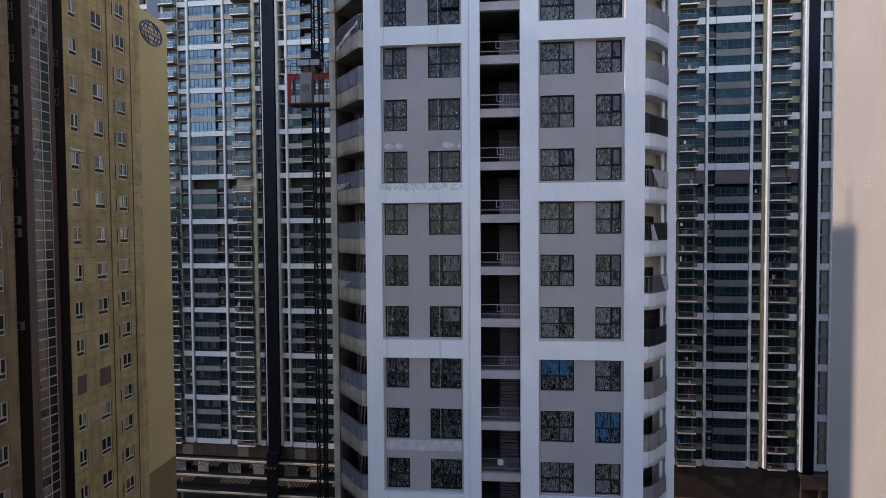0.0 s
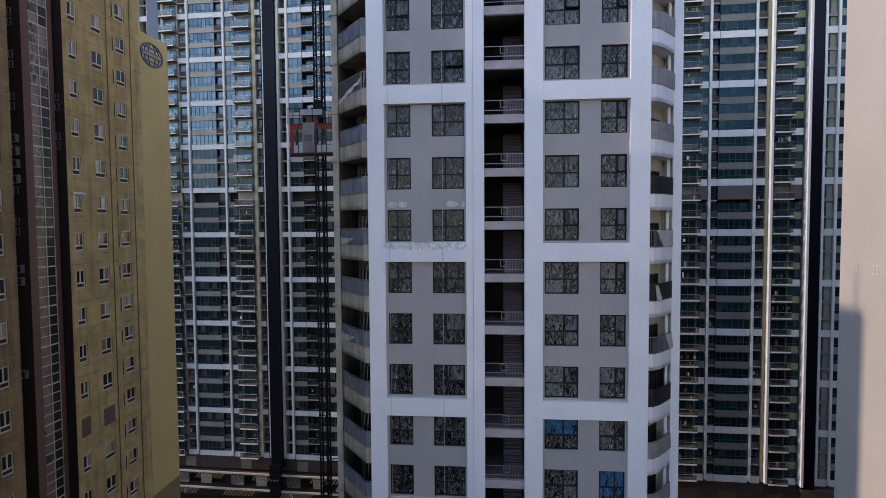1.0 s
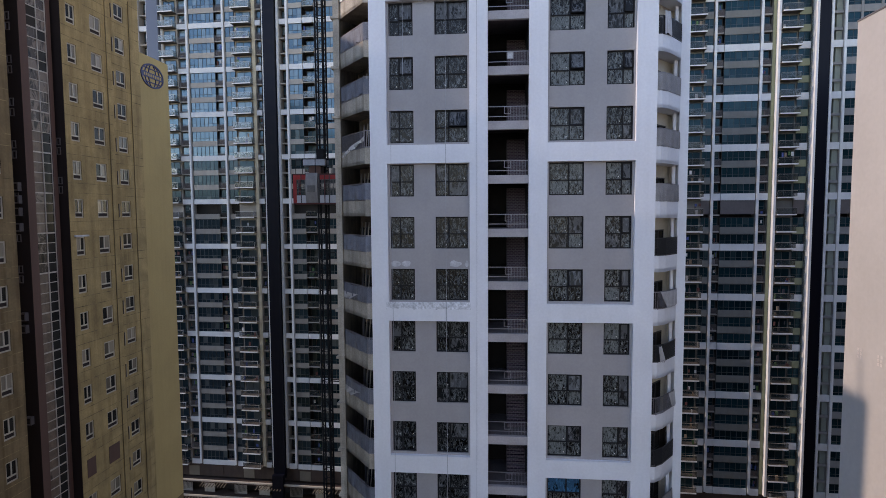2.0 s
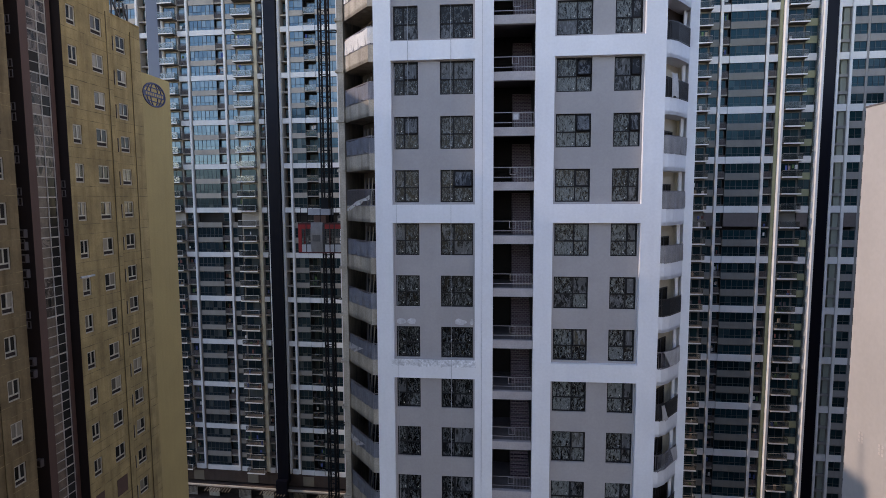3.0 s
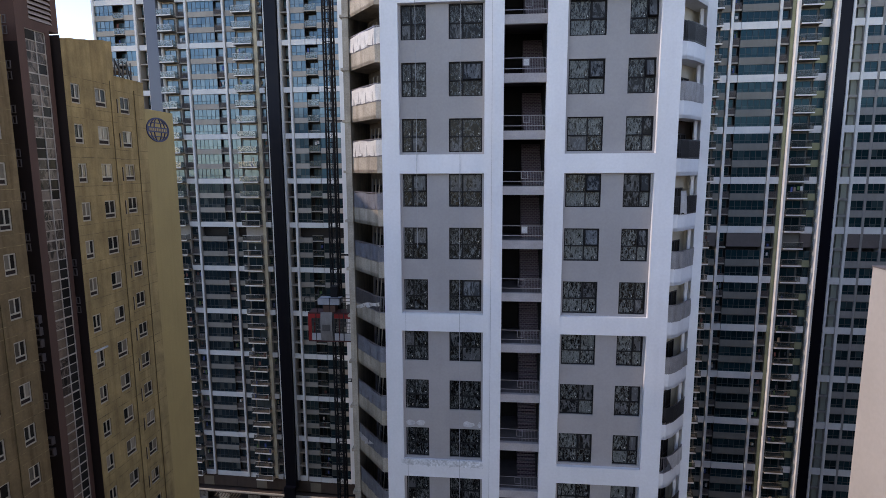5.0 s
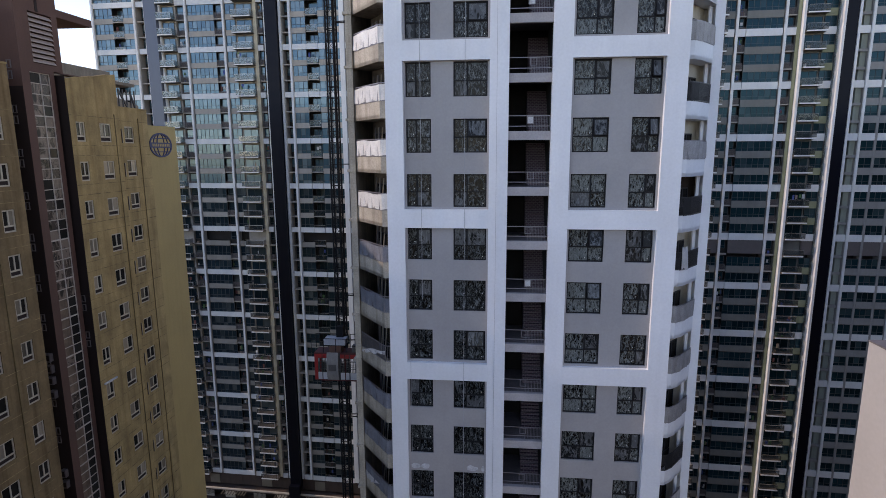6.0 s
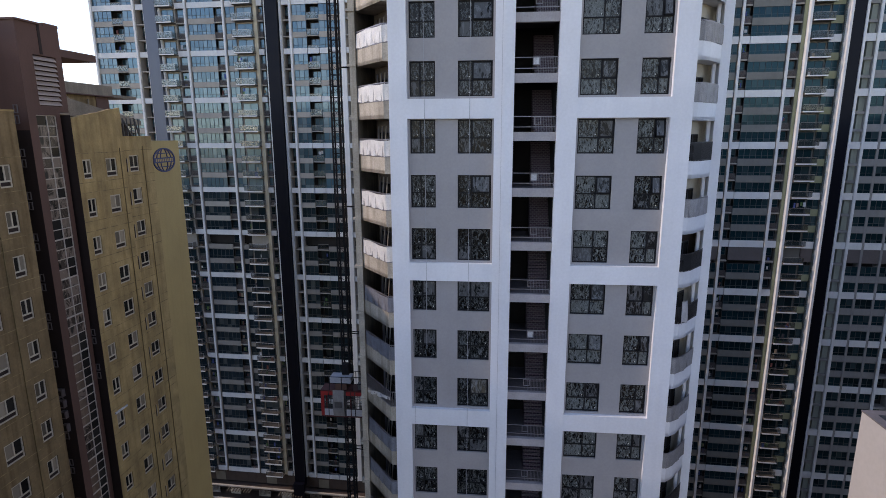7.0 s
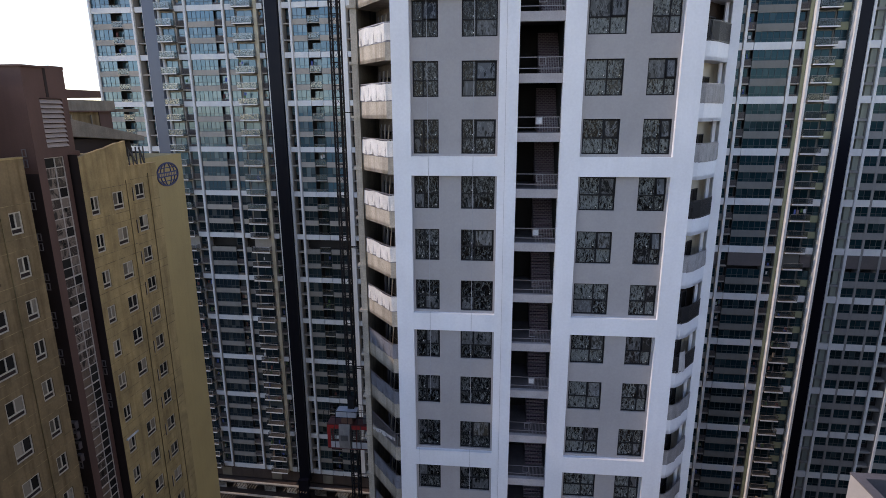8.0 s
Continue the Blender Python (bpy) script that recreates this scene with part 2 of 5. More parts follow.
LOUVRE = material("pale_louvre_metal", (0.38, 0.30, 0.26), 0.5, 0.1, 0.08, 1.0, 0.1)
WHITE_FRAME = material("white_window_frame", (0.52, 0.445, 0.345), 0.5, 0.08, 0.05, 1.0, 0.1)
BG_WHITE = material("white_band_paint", (0.74, 0.73, 0.71), 0.65, 0.06, 0.03, 3.0, 0.3, streak=0.15, stain=(0.7, 0.7, 0.72))
BG_PALE = material("pale_grey_band_paint", (0.27, 0.26, 0.245), 0.75, 0.08, 0.04, 3.0, 0.3, streak=0.15)
BG_OLIVE_GREY = material("olive_grey_band_paint", (0.195, 0.19, 0.17), 0.75, 0.08, 0.04, 3.0, 0.3, streak=0.15)
# darker copy of the grey band, weaker light low down in its colour
BG_GREY_DIM = material("dim_grey_band_paint", (0.29, 0.262, 0.228), 0.75, 0.08, 0.04, 3.0, 0.3, streak=0.15)
BG_GREY = material("grey_band_paint", (0.41, 0.365, 0.315), 0.75, 0.08, 0.04, 3.0, 0.3, streak=0.15)
BG_TAN = material("tan_side_paint", (0.58, 0.50, 0.36), 0.75, 0.08, 0.04, 3.0, 0.3, streak=0.15)
BG_OLIVE = material("olive_side_paint", (0.28, 0.285, 0.17), 0.75, 0.08, 0.04, 3.0, 0.3)
BG_NAVY = pane_glass("navy_strip_cladding", (0.004, 0.0045, 0.009), 1.28, 0.4, 0.2, tint=(0.8, 0.86, 1.0))
# navy strip with its sky reflection put into a grey-blue base
BG_NAVY_SKYLIT = pane_glass("sky_tinted_strip_cladding", (0.10, 0.115, 0.15), 1.5, 0.3, 0.2, tint=(0.8, 0.88, 1.0))
BG_BAR = material("grey_window_bar", (0.055, 0.068, 0.072), 0.5, 0.1, 0.05, 1.0, 0.2, bump=0)
BG_FLOOR = material("balcony_floor_tile", (0.14, 0.12, 0.10), 0.7, 0.15, 0.08, 1.0, 0.3)
BG_SAGE = material("sage_recess_paint", (0.30, 0.325, 0.27), 0.75, 0.08, 0.04, 3.0, 0.3, streak=0.15)
PARAPET_IN = material("parapet_lining", (0.13, 0.115, 0.115), 0.9, 0.15, 0.1, 2.0, 0.2, streak=0.2)
# near-black base stands for the shade deep in the far recesses
BG_ROOM = material("painted_recess_shade", (0.026, 0.022, 0.019), 0.85, 0.15, 0.08, 2.0, 0.3)
GLASS_TEAL = far_glass("teal_window_glass", (0.009, 0.020, 0.027), (0.09, 0.10, 0.095), 0.12, 1.5, (0.5, 0.8, 1.0))
GLASS_SEA = far_glass("sea_green_window_glass", (0.004, 0.022, 0.028), (0.03, 0.055, 0.06), 0.18, 1.42, (0.38, 0.77, 1.0))
# pale base puts a bright reflection into the upper western panes
GLASS_PALE = far_glass("reflection_pale_window_glass", (0.042, 0.10, 0.13), (0.15, 0.205, 0.215), 0.4, 2.0, (0.56, 0.82, 1.0))
# paler base; on upper western rails it stands for reflected sky
GLASS_RAIL = pane_glass("pale_balcony_glass", (0.17, 0.22, 0.21), 2.1, 0.15, 0.15, 0.38)
GLASS_CLEAR = pane_glass("clear_balcony_glass", (0.05, 0.06, 0.06), 1.6, 0.06, 0.15, 0.3)
AC_BROWN = material("brown_louvre_metal", (0.13, 0.11, 0.105), 0.6, 0.1, 0.06, 2.0, 0.3)
JOINT = material("stained_render_joint", (0.27, 0.19, 0.088), 0.9, 0.55, 0.2, 0.7, 0.1)
PIPE = material("stained_pipe_paint", (0.19, 0.13, 0.055), 0.7, 0.3, 0.15, 0.9, 0.1)
# pale mottle draws the blotchy reflections into the pane colour
SHAFT_PANE = film_glass("mottled_reflection_pane", (0.34, 0.255, 0.20), 1.0, 0.75, (0.10, 0.075, 0.06), 0.002)
STAINED_PANE = material("rust_stained_pane", (0.17, 0.115, 0.08), 0.45, 0.35, 0.15, 0.8, 0.15, streak=0.6)
SHAFT_BAR = material("pale_glazing_bar", (0.50, 0.43, 0.37), 0.55, 0.1, 0.08, 1.0, 0.1, streak=0.2)
GLASS_DARK = pane_glass("dark_window_glass", (0.02, 0.018, 0.016), 1.22, 0.12)
PODIUM_BROWN = material("podium_brown_render", (0.07, 0.045, 0.034), 0.85, 0.15, 0.08, 2.0, 0.2, streak=0.3)
PODIUM_LIGHT = material("podium_light_render", (0.48, 0.42, 0.34), 0.8, 0.1, 0.06, 2.0, 0.2, streak=0.3)
PODIUM_TAN = material("podium_tan_render", (0.105, 0.07, 0.052), 0.85, 0.15, 0.08, 2.0, 0.2, streak=0.3)
AWNING = material("striped_awning_slat", (0.09, 0.066, 0.042), 0.6, 0.1, 0.1, 1.0, 0.2)
RED = material("red_hoist_paint", (0.30, 0.012, 0.012), 0.6, 0.15, 0.1, 0.6, 0.08, streak=0.3)
HOIST_GREY = material("hoist_sheet_metal", (0.085, 0.083, 0.085), 0.45, 0.15, 0.1, 0.6, 0.08, metal=0.3)
RED_DARK = material("dark_red_hoist_paint", (0.075, 0.010, 0.010), 0.65, 0.2, 0.1, 0.6, 0.08, streak=0.3)
HOIST_DOOR = material("hoist_door_sheet", (0.20, 0.19, 0.185), 0.5, 0.15, 0.1, 0.5, 0.08, streak=0.3)
HOIST_LID = material("hoist_cover_paint", (0.36, 0.38, 0.42), 0.5, 0.1, 0.08, 0.6, 0.08, streak=0.2)
HOIST_PALE = material("hoist_pale_panel", (0.40, 0.40, 0.42), 0.5, 0.1, 0.08, 0.6, 0.08)
MAST = material("mast_dark_steel", (0.012, 0.012, 0.014), 0.7, 0.2, 0.1, 0.8, 0.08, spec=0.15)
ROPE = material("rope_fibre", (0.35, 0.36, 0.38), 0.9, 0.1, 0.1, 0.5, 0.05, bump=0)
LOGO_BLUE = material("emblem_blue_enamel", (0.035, 0.045, 0.13), 0.5, 0.05, 0.05, 1, 0.2, bump=0)
ASPHALT = material("asphalt", (0.065, 0.055, 0.045), 0.9, 0.2, 0.15, 6.0, 0.2, bump=0.3)
UNSEEN_WALL = material("unseen_wall_render", (0.045, 0.036, 0.028), 0.85, 0.2, 0.08, 9.0, 0.6)


# ---- building helpers ----
class Boxes:
    """Collects boxes, prisms and bars into one mesh."""

    def __init__(self):
        self.v, self.f, self.m, self.mats = [], [], [], []

    def slot(self, mat):
        if mat not in self.mats:
            self.mats.append(mat)
        return self.mats.index(mat)

    def solid(self, corners, faces, mat):
        s, k = len(self.v), self.slot(mat)
        self.v += [tuple(c) for c in corners]
        self.f += [tuple(s + i for i in f) for f in faces]
        self.m += [k] * len(faces)
        return self

    def box(self, x0, x1, y0, y1, z0, z1, mat):
        c = [(x, y, z) for z in (z0, z1) for y in (y0, y1) for x in (x0, x1)]
        return self.solid(c, [(0, 2, 3, 1), (4, 5, 7, 6), (0, 1, 5, 4), (2, 6, 7, 3), (0, 4, 6, 2), (1, 3, 7, 5)], mat)

    def prism(self, outline, z0, z1, mat):
        """An upright prism on an outline that runs counter-clockwise."""
        n = len(outline)
        c = [(x, y, z0) for x, y in outline] + [(x, y, z1) for x, y in outline]
        f = [(i, (i + 1) % n, n + (i + 1) % n, n + i) for i in range(n)]
        return self.solid(c, [tuple(range(n))[::-1], tuple(range(n, 2 * n))] + f, mat)

    def strip(self, path, thick, z0, z1, mat):
        """A wall of some thickness along a path; the thickness lies to the left of the way."""
        n = len(path)
        p = [Vector(q) for q in path]
        off = []
        for i in range(n):
            a = (p[i] - p[i - 1]).normalized() if i else (p[1] - p[0]).normalized()
            b = (p[i + 1] - p[i]).normalized() if i < n - 1 else a
            na, nb = Vector((-a.y, a.x)), Vector((-b.y, b.x))
            h = (na + nb).normalized()
            off.append(p[i] + h * (thick / max(0.3, h.dot(na))))
        return self.prism([tuple(q) for q in p] + [tuple(q) for q in reversed(off)], z0, z1, mat)

    def lattice(self, us, ws, holes, d0, d1, mat, facing="y"):
        """A plate with openings, in one piece: us across, ws up, d0 to d1 deep; holes are cells (i, j)."""
        nu, nw = len(us), len(ws)
        spot = facing if callable(facing) else (lambda u, d, w: (u, d, w)) if facing == "y" else (lambda u, d, w: (d, u, w))
        c = [spot(u, d, w) for d in (d0, d1) for w in ws for u in us]
        at = lambda k, i, j: k * nu * nw + j * nu + i
        solid = lambda i, j: 0 <= i < nu - 1 and 0 <= j < nw - 1 and (i, j) not in holes
        f = []
        for j in range(nw - 1):
            for i in range(nu - 1):
                if not solid(i, j):
                    continue
                f += [(at(0, i, j), at(0, i + 1, j), at(0, i + 1, j + 1), at(0, i, j + 1)), (at(1, i, j + 1), at(1, i + 1, j + 1), at(1, i + 1, j), at(1, i, j))]
                for di, dj, p, q in ((-1, 0, (i, j), (i, j + 1)), (1, 0, (i + 1, j), (i + 1, j + 1)), (0, -1, (i, j), (i + 1, j)), (0, 1, (i, j + 1), (i + 1, j + 1))):
                    if not solid(i + di, j + dj):
                        f.append((at(0, *p), at(0, *q), at(1, *q), at(1, *p)))
        used = sorted({i for q in f for i in q})
        new_at = {v: i for i, v in enumerate(used)}
        return self.solid([c[i] for i in used], [tuple(new_at[i] for i in q) for q in f], mat)

    def bar(self, a, b, w, mat):
        """A square bar between two points."""
        a, b = Vector(a), Vector(b)
        d = (b - a).normalized()
        s = d.cross(Vector((0, 0, 1)) if abs(d.z) < 0.9 else Vector((0, 1, 0))).normalized() * (w / 2)
        u = d.cross(s).normalized() * (w / 2)
        c = [q + i * s + j * u for q in (a, b) for i, j in ((-1, -1), (1, -1), (1, 1), (-1, 1))]
        return self.solid(c, [(3, 2, 1, 0), (4, 5, 6, 7), (0, 1, 5, 4), (1, 2, 6, 5), (2, 3, 7, 6), (3, 0, 4, 7)], mat)

    def mesh(self, name):
        me = bpy.data.meshes.new(name)
        me.from_pydata(self.v, [], self.f)
        for m in self.mats:
            me.materials.append(m)
        me.polygons.foreach_set("material_index", self.m)
        bm = bmesh.new()
        bm.from_mesh(me)
        bmesh.ops.recalc_face_normals(bm, faces=bm.faces)
        bm.to_mesh(me)
        bm.free()
        me.update()
        return me


def thing(name, base, label, category, group="", kind="", turn=0.0):
    ob = new(name)
    ob.empty_display_size = 0.5
    ob.matrix_basis = pose(*base, 0, 0, turn)
    return tagged(ob, label, category, group, kind)


def part(name, mesh, parent, at=(0, 0, 0), label="", turn=0.0, tip=0.0):
    """One mesh object under a thing or a part; at is in the parent's own space."""
    ob = new(name, mesh.mesh(name) if isinstance(mesh, Boxes) else mesh)
    ob.parent = parent
    ob.matrix_basis = pose(*at, tip, 0, turn)
    return tagged(ob, label)


def lone(name, boxes, base, label, category, group="", kind="", turn=0.0):
    """A thing of one mesh."""
    ob = new(name, boxes.mesh(name))
    ob.matrix_basis = pose(*base, 0, 0, turn)
    return tagged(ob, label, category, group, kind)


rnd = random.Random(7)

# ---- ground and added unseen walls ----
g = Boxes()
g.box(-3000, 3000, -3000, 3000, -0.5, 0.0, ASPHALT)
lone("ground", g, (0, 0, 0), "dark grey asphalt ground between the towers", "ground", kind="structure")
# added behind the view: darkens reflections and cuts the low sky
w = Boxes()
w.box(-260, -60, -72, -70, 0, 77, UNSEEN_WALL).box(-60, 25, -72, -70, 0, 52, UNSEEN_WALL).box(25, 160, -72, -70, 0, 94, UNSEEN_WALL)
# added out of view to keep eastern sky off the lower storeys
w2 = Boxes()
w2.box(68, 70, -70, 93, 0, 92, UNSEEN_WALL)
lone("wall_east", w2, (0, 0, 0), "added unseen wall that blocks low eastern sky", "wall", kind="structure")
# block added out of view to shade the lower hotel
w3 = Boxes()
w3.box(-46, -25, 3, 20, 0, 82, UNSEEN_WALL)
lone("wall_west", w3, (0, 0, 0), "added unseen block that shades the lower hotel", "wall", kind="structure")
lone("wall_south", w, (0, 0, 0), "added unseen wall for dark reflections and less low sky", "wall", kind="structure")

# ---- white and grey tower ----
# world x of the piers and panels, front at y = 33.75
TY = 33.75
MOD, STOREY = 9.55, 9.55 / 3
PANEL_B, PANEL_H = 71.92, 8.45
tower = thing("apartment_tower", (0.7, TY, 0), "unfinished white and grey apartment tower with filmed windows", "building")
TB = (0.7, TY)
TOP_Z, LOW = 110.0, -7
PIERS = [(-7.65, -6.62), (-1.66, -0.57), (1.83, 2.92), (7.95, 9.10)]
PANELS = [(-6.62, -1.66), (2.92, 7.95)]


def tx(x):
    return x - TB[0]


for a, b in ((-1.22, -0.60),):
    part("pier_face", Boxes().box(tx(a), tx(b), -0.035, 0, 0.2, TOP_Z - 0.2, WHITE), tower)
for a, b in PIERS:
    part("pier", Boxes().box(tx(a), tx(b), 0, 0.75, 0, TOP_Z, WHITE), tower)
band = Boxes().box(tx(PANELS[0][0]), tx(PANELS[0][1]), 0.006, 0.6, 0, MOD - PANEL_H, WHITE)
band_2 = Boxes().box(tx(PANELS[1][0]), tx(PANELS[1][1]), 0.006, 0.6, 0, MOD - PANEL_H, WHITE)
band, band_2 = band.mesh("band"), band_2.mesh("band")
# window columns: panel, x0, x1, share of the mullion
COLS = [(0, -6.50, -5.03, 0.40), (0, -3.73, -1.78, 0.41), (1, 3.05, 5.07, 0.57), (1, 6.32, 7.84, 0.62)]
WIN_H = 1.93
ROW_Z = [PANEL_H - 0.04 - WIN_H - i * 3.17 for i in range(3)]


def panel_wall(p):
    """The recessed grey panel of one module, with its six window openings."""
    x0, x1 = PANELS[p]
    cols = [(c[1], c[2]) for c in COLS if c[0] == p]
    us = [tx(v) for v in (x0, *cols[0], *cols[1], x1)]
    ws = [0] + [v for z in sorted(ROW_Z) for v in (z, z + WIN_H)] + [PANEL_H]
    bx = Boxes().lattice(us, ws, {(i, j) for i in (1, 3) for j in (1, 3, 5)}, 0.28, 0.55, GREY)
    return bx.mesh("wall_panel")


def window_meshes(wd, share, film):
    """Frame and the four panes of one window, from its lower left corner."""
    t, v, h = 0.07, wd * share, WIN_H * 0.46
    fr = Boxes().lattice([0, t, v - t / 2, v + t / 2, wd - t, wd], [0, t, h - t / 2, h + t / 2, WIN_H - t, WIN_H],
                         {(i, j) for i in (1, 3) for j in (1, 3)}, 0, 0.1, BLACK_FRAME)
    panes = []
    for a, b in ((t, v - t / 2), (v + t / 2, wd - t)):
        for c, d in ((t, h - t / 2), (h + t / 2, WIN_H - t)):
            kinds = []
            for m in (film, FILM_DULL, FILM_BLUE):
                bx = Boxes().box(0, b - a, 0, 0.03, c - d, 0, m)
                if m is film:
                    bx.box(b - a - 0.16, b - a - 0.11, -0.004, 0, c - d + 0.12, c - d + 0.18, TARP)
                kinds.append(bx.mesh("pane"))
            sash = Boxes().box(0.03, b - a - 0.03, 0, 0.03, c - d + 0.03, -0.03, FILM_DULL)
            for q in ((0, b - a, c - d, c - d + 0.05), (0, b - a, -0.05, 0), (0, 0.05, c - d, 0), (b - a - 0.05, b - a, c - d, 0)):
                sash.box(q[0], q[1], -0.015, 0.04, q[2], q[3], BLACK_FRAME)
            panes.append((a, d, kinds, sash.mesh("sash")))
    return fr.mesh("window"), panes


PANEL_MESH = [panel_wall(0), panel_wall(1)]
WIN_MESH = [window_meshes(c[2] - c[1], c[3], FILM if c[0] else FILM_DIM) for c in COLS]
BLUE_AT = {(-3, 2, 0), (-3, 3, 1)}
for k in range(LOW, 4):
    zb = PANEL_B + MOD * k
    part("band", band, tower, (0, 0, zb + PANEL_H))
    part("band", band_2, tower, (0, 0, zb + PANEL_H))
    for p in (0, 1):
        part("wall_panel", PANEL_MESH[p], tower, (0, 0, zb))
    for ci, c in enumerate(COLS):
        fr, panes = WIN_MESH[ci]
        for ri, z in enumerate(ROW_Z):
            win = part("window", fr, tower, (tx(c[1]), 0.40, zb + z))
            for pi, (a, d, kinds, sash) in enumerate(panes):
                tilt = pi == (3 if c[0] else 3) and rnd.random() < (0.75 if c[0] else 0.2) and k > -3
                if tilt:
                    part("sash", sash, win, (a, 0.02, d), tip=rnd.choice((0, 0, -4, -8, -14)))
                else:
                    kind = kinds[2] if (k, ci, ri) in BLUE_AT and rnd.random() < 0.7 else kinds[rnd.random() < 0.18]
                    part("pane", kind, win, (a, 0.05, d))

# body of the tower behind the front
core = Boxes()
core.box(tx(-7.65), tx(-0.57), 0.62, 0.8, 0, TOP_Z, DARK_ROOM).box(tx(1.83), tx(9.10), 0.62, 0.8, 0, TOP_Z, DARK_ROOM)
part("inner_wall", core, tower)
side = Boxes()
side.box(tx(-10.6), tx(-10.25), 3.0, 20.0, 0, TOP_Z, CONCRETE)
part("side_wall", side, tower, label="raw stained concrete side wall")
part("side_wall", Boxes().box(tx(11.15), tx(11.5), 2.85, 20.0, 0, TOP_Z, WHITE), tower)
part("rear_wall", Boxes().box(tx(-10.75), tx(11.5), 20.0, 20.3, 0, TOP_Z, CONCRETE), tower)
part("roof", Boxes().box(tx(-10.75), tx(11.5), 0.9, 20.0, TOP_Z - 0.3, TOP_Z, CONCRETE), tower)
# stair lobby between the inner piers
# lobby walls wear the near-black room colour in place of real shade
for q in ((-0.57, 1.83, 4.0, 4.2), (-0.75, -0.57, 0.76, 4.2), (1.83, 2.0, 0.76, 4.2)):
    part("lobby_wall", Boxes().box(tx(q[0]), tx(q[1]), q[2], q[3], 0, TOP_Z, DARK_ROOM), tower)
lobby_slab = Boxes().box(tx(-0.57), tx(1.83), 0.16, 0.45, -0.5, 0, SLAB).box(tx(-0.57), tx(1.83), 0.45, 4.0, -0.18, -0.004, LOBBY).mesh("landing")
prof = [(1.75, 0.0)]
for i in range(15):
    prof += [(1.75 + i * 0.145, 0.17 * (i + 1)), (1.75 + (i + 1) * 0.145, 0.17 * (i + 1))]
prof.append((1.75 + 15 * 0.145, 0.0))
n = len(prof)
flight = Boxes().solid([(tx(x), y, z) for x in (0.62, 1.80) for y, z in prof],
                       [tuple(range(n)), tuple(range(2 * n - 1, n - 1, -1))] + [(i, (i + 1) % n, n + (i + 1) % n, n + i) for i in range(n)], BRICK)
flight = flight.mesh("stair_flight")
rail = Boxes().lattice([tx(-0.57), tx(0.62)] + [tx(0.66 + i * 0.09 + d) for i in range(13) for d in (0, 0.014)] + [tx(1.83)], [0.02, 0.26, 0.30, 0.84, 0.88],
                       {(i, j) for i in range(1, 29, 2) for j in (0, 2)} | {(0, 0), (0, 2)}, 0.3, 0.32, STEEL)
rail = rail.mesh("handrail")
holder = Boxes()
for a, b in (((0, 0), (0.36, 0)), ((0, 0.4), (0.36, 0.4)), ((0, 0), (0, 0.4)), ((0.36, 0), (0.36, 0.4))):
    holder.bar((a[0], 0, a[1]), (b[0], 0, b[1]), 0.035, STEEL)
holder = holder.mesh("sign_holder")
plate = Boxes().box(0, 0.3, 0, 0.02, 0, 0.34, PLASTER).mesh("plate")
LAND = 76.43
for k in range(-19, 11):
    z = LAND + STOREY * k
    part("landing", lobby_slab, tower, (0, 0, z))
    if k > -14:
        part("stair_flight", flight, tower, (0, 0, z), "purplish brick stair flight")
        part("handrail", rail, tower, (0, 0, z))
        hx = tx(0.52) + rnd.uniform(-0.12, 0.12)
        hold = part("sign_holder", holder, tower, (hx, 0.26, z + 0.45 + rnd.uniform(-0.03, 0.03)))
        if rnd.random() < 0.3:
            part("plate", plate, hold, (0.03, 0.01, 0.03), "white plate")

# ---- corner balconies ----
LEFT_PATH = [(-10.25, 36.75), (-8.02, 33.98), (-7.66, 33.98)]
RIGHT_PATH = [(9.11, 33.98), (9.42, 34.0), (9.95, 34.42), (11.0, 35.75), (11.2, 36.4)]


def local(path):
    return [(x - TB[0], y - TB[1]) for x, y in path]


def sheet(path, z0, z1, sag, mat, seed, rise=0.0, loose=1.0):
    """A hung plastic sheet along a path: folds, an uneven hem, some thickness."""
    r = random.Random(seed)
    pts, total = [], 0
    p = [Vector(q) for q in path]
    for a, b in zip(p, p[1:]):
        n = max(2, int((b - a).length / 0.09))
        for i in range(n):
            pts.append(a.lerp(b, i / n))
    pts.append(p[-1])
    bx = Boxes()
    ph, rows = r.uniform(0, 9), 5
    vs = []
    for j in range(rows + 1):
        for i, q in enumerate(pts):
            s = i * 0.09
            wob = loose * (0.03 * math.sin(7 * s + ph + 0.5 * j) + 0.02 * math.sin(19 * s + 2 * ph))
            d = (pts[min(i + 1, len(pts) - 1)] - pts[max(i - 1, 0)]).normalized()
            nrm = Vector((d.y, -d.x))
            f = j / rows
            top = z1 - sag * (0.5 + 0.5 * math.sin(2.3 * s + ph)) * f
            z = z0 + (top - z0) * f + (0.04 * loose * math.sin(5 * s + ph) if j == 0 else 0) + rise * i / max(1, len(pts) - 1)
            o = q + nrm * (wob * (1.3 - f) + 0.03)
            vs.append((o.x, o.y, z))
    n = len(pts)
    k = bx.slot(mat)
    back = [(x, y + 0.012, z) for x, y, z in vs]
    bx.v = vs + back
    N = len(vs)
    for j in range(rows):
        for i in range(n - 1):
            a, b, c, d = j * n + i, j * n + i + 1, (j + 1) * n + i + 1, (j + 1) * n + i
            bx.f += [(a, b, c, d), (N + d, N + c, N + b, N + a)]
    for i in range(n - 1):
        t = rows * n
        bx.f += [(t + i, t + i + 1, N + t + i + 1, N + t + i), (i + 1, i, N + i, N + i + 1)]
    bx.m = [k] * len(bx.f)
    return bx


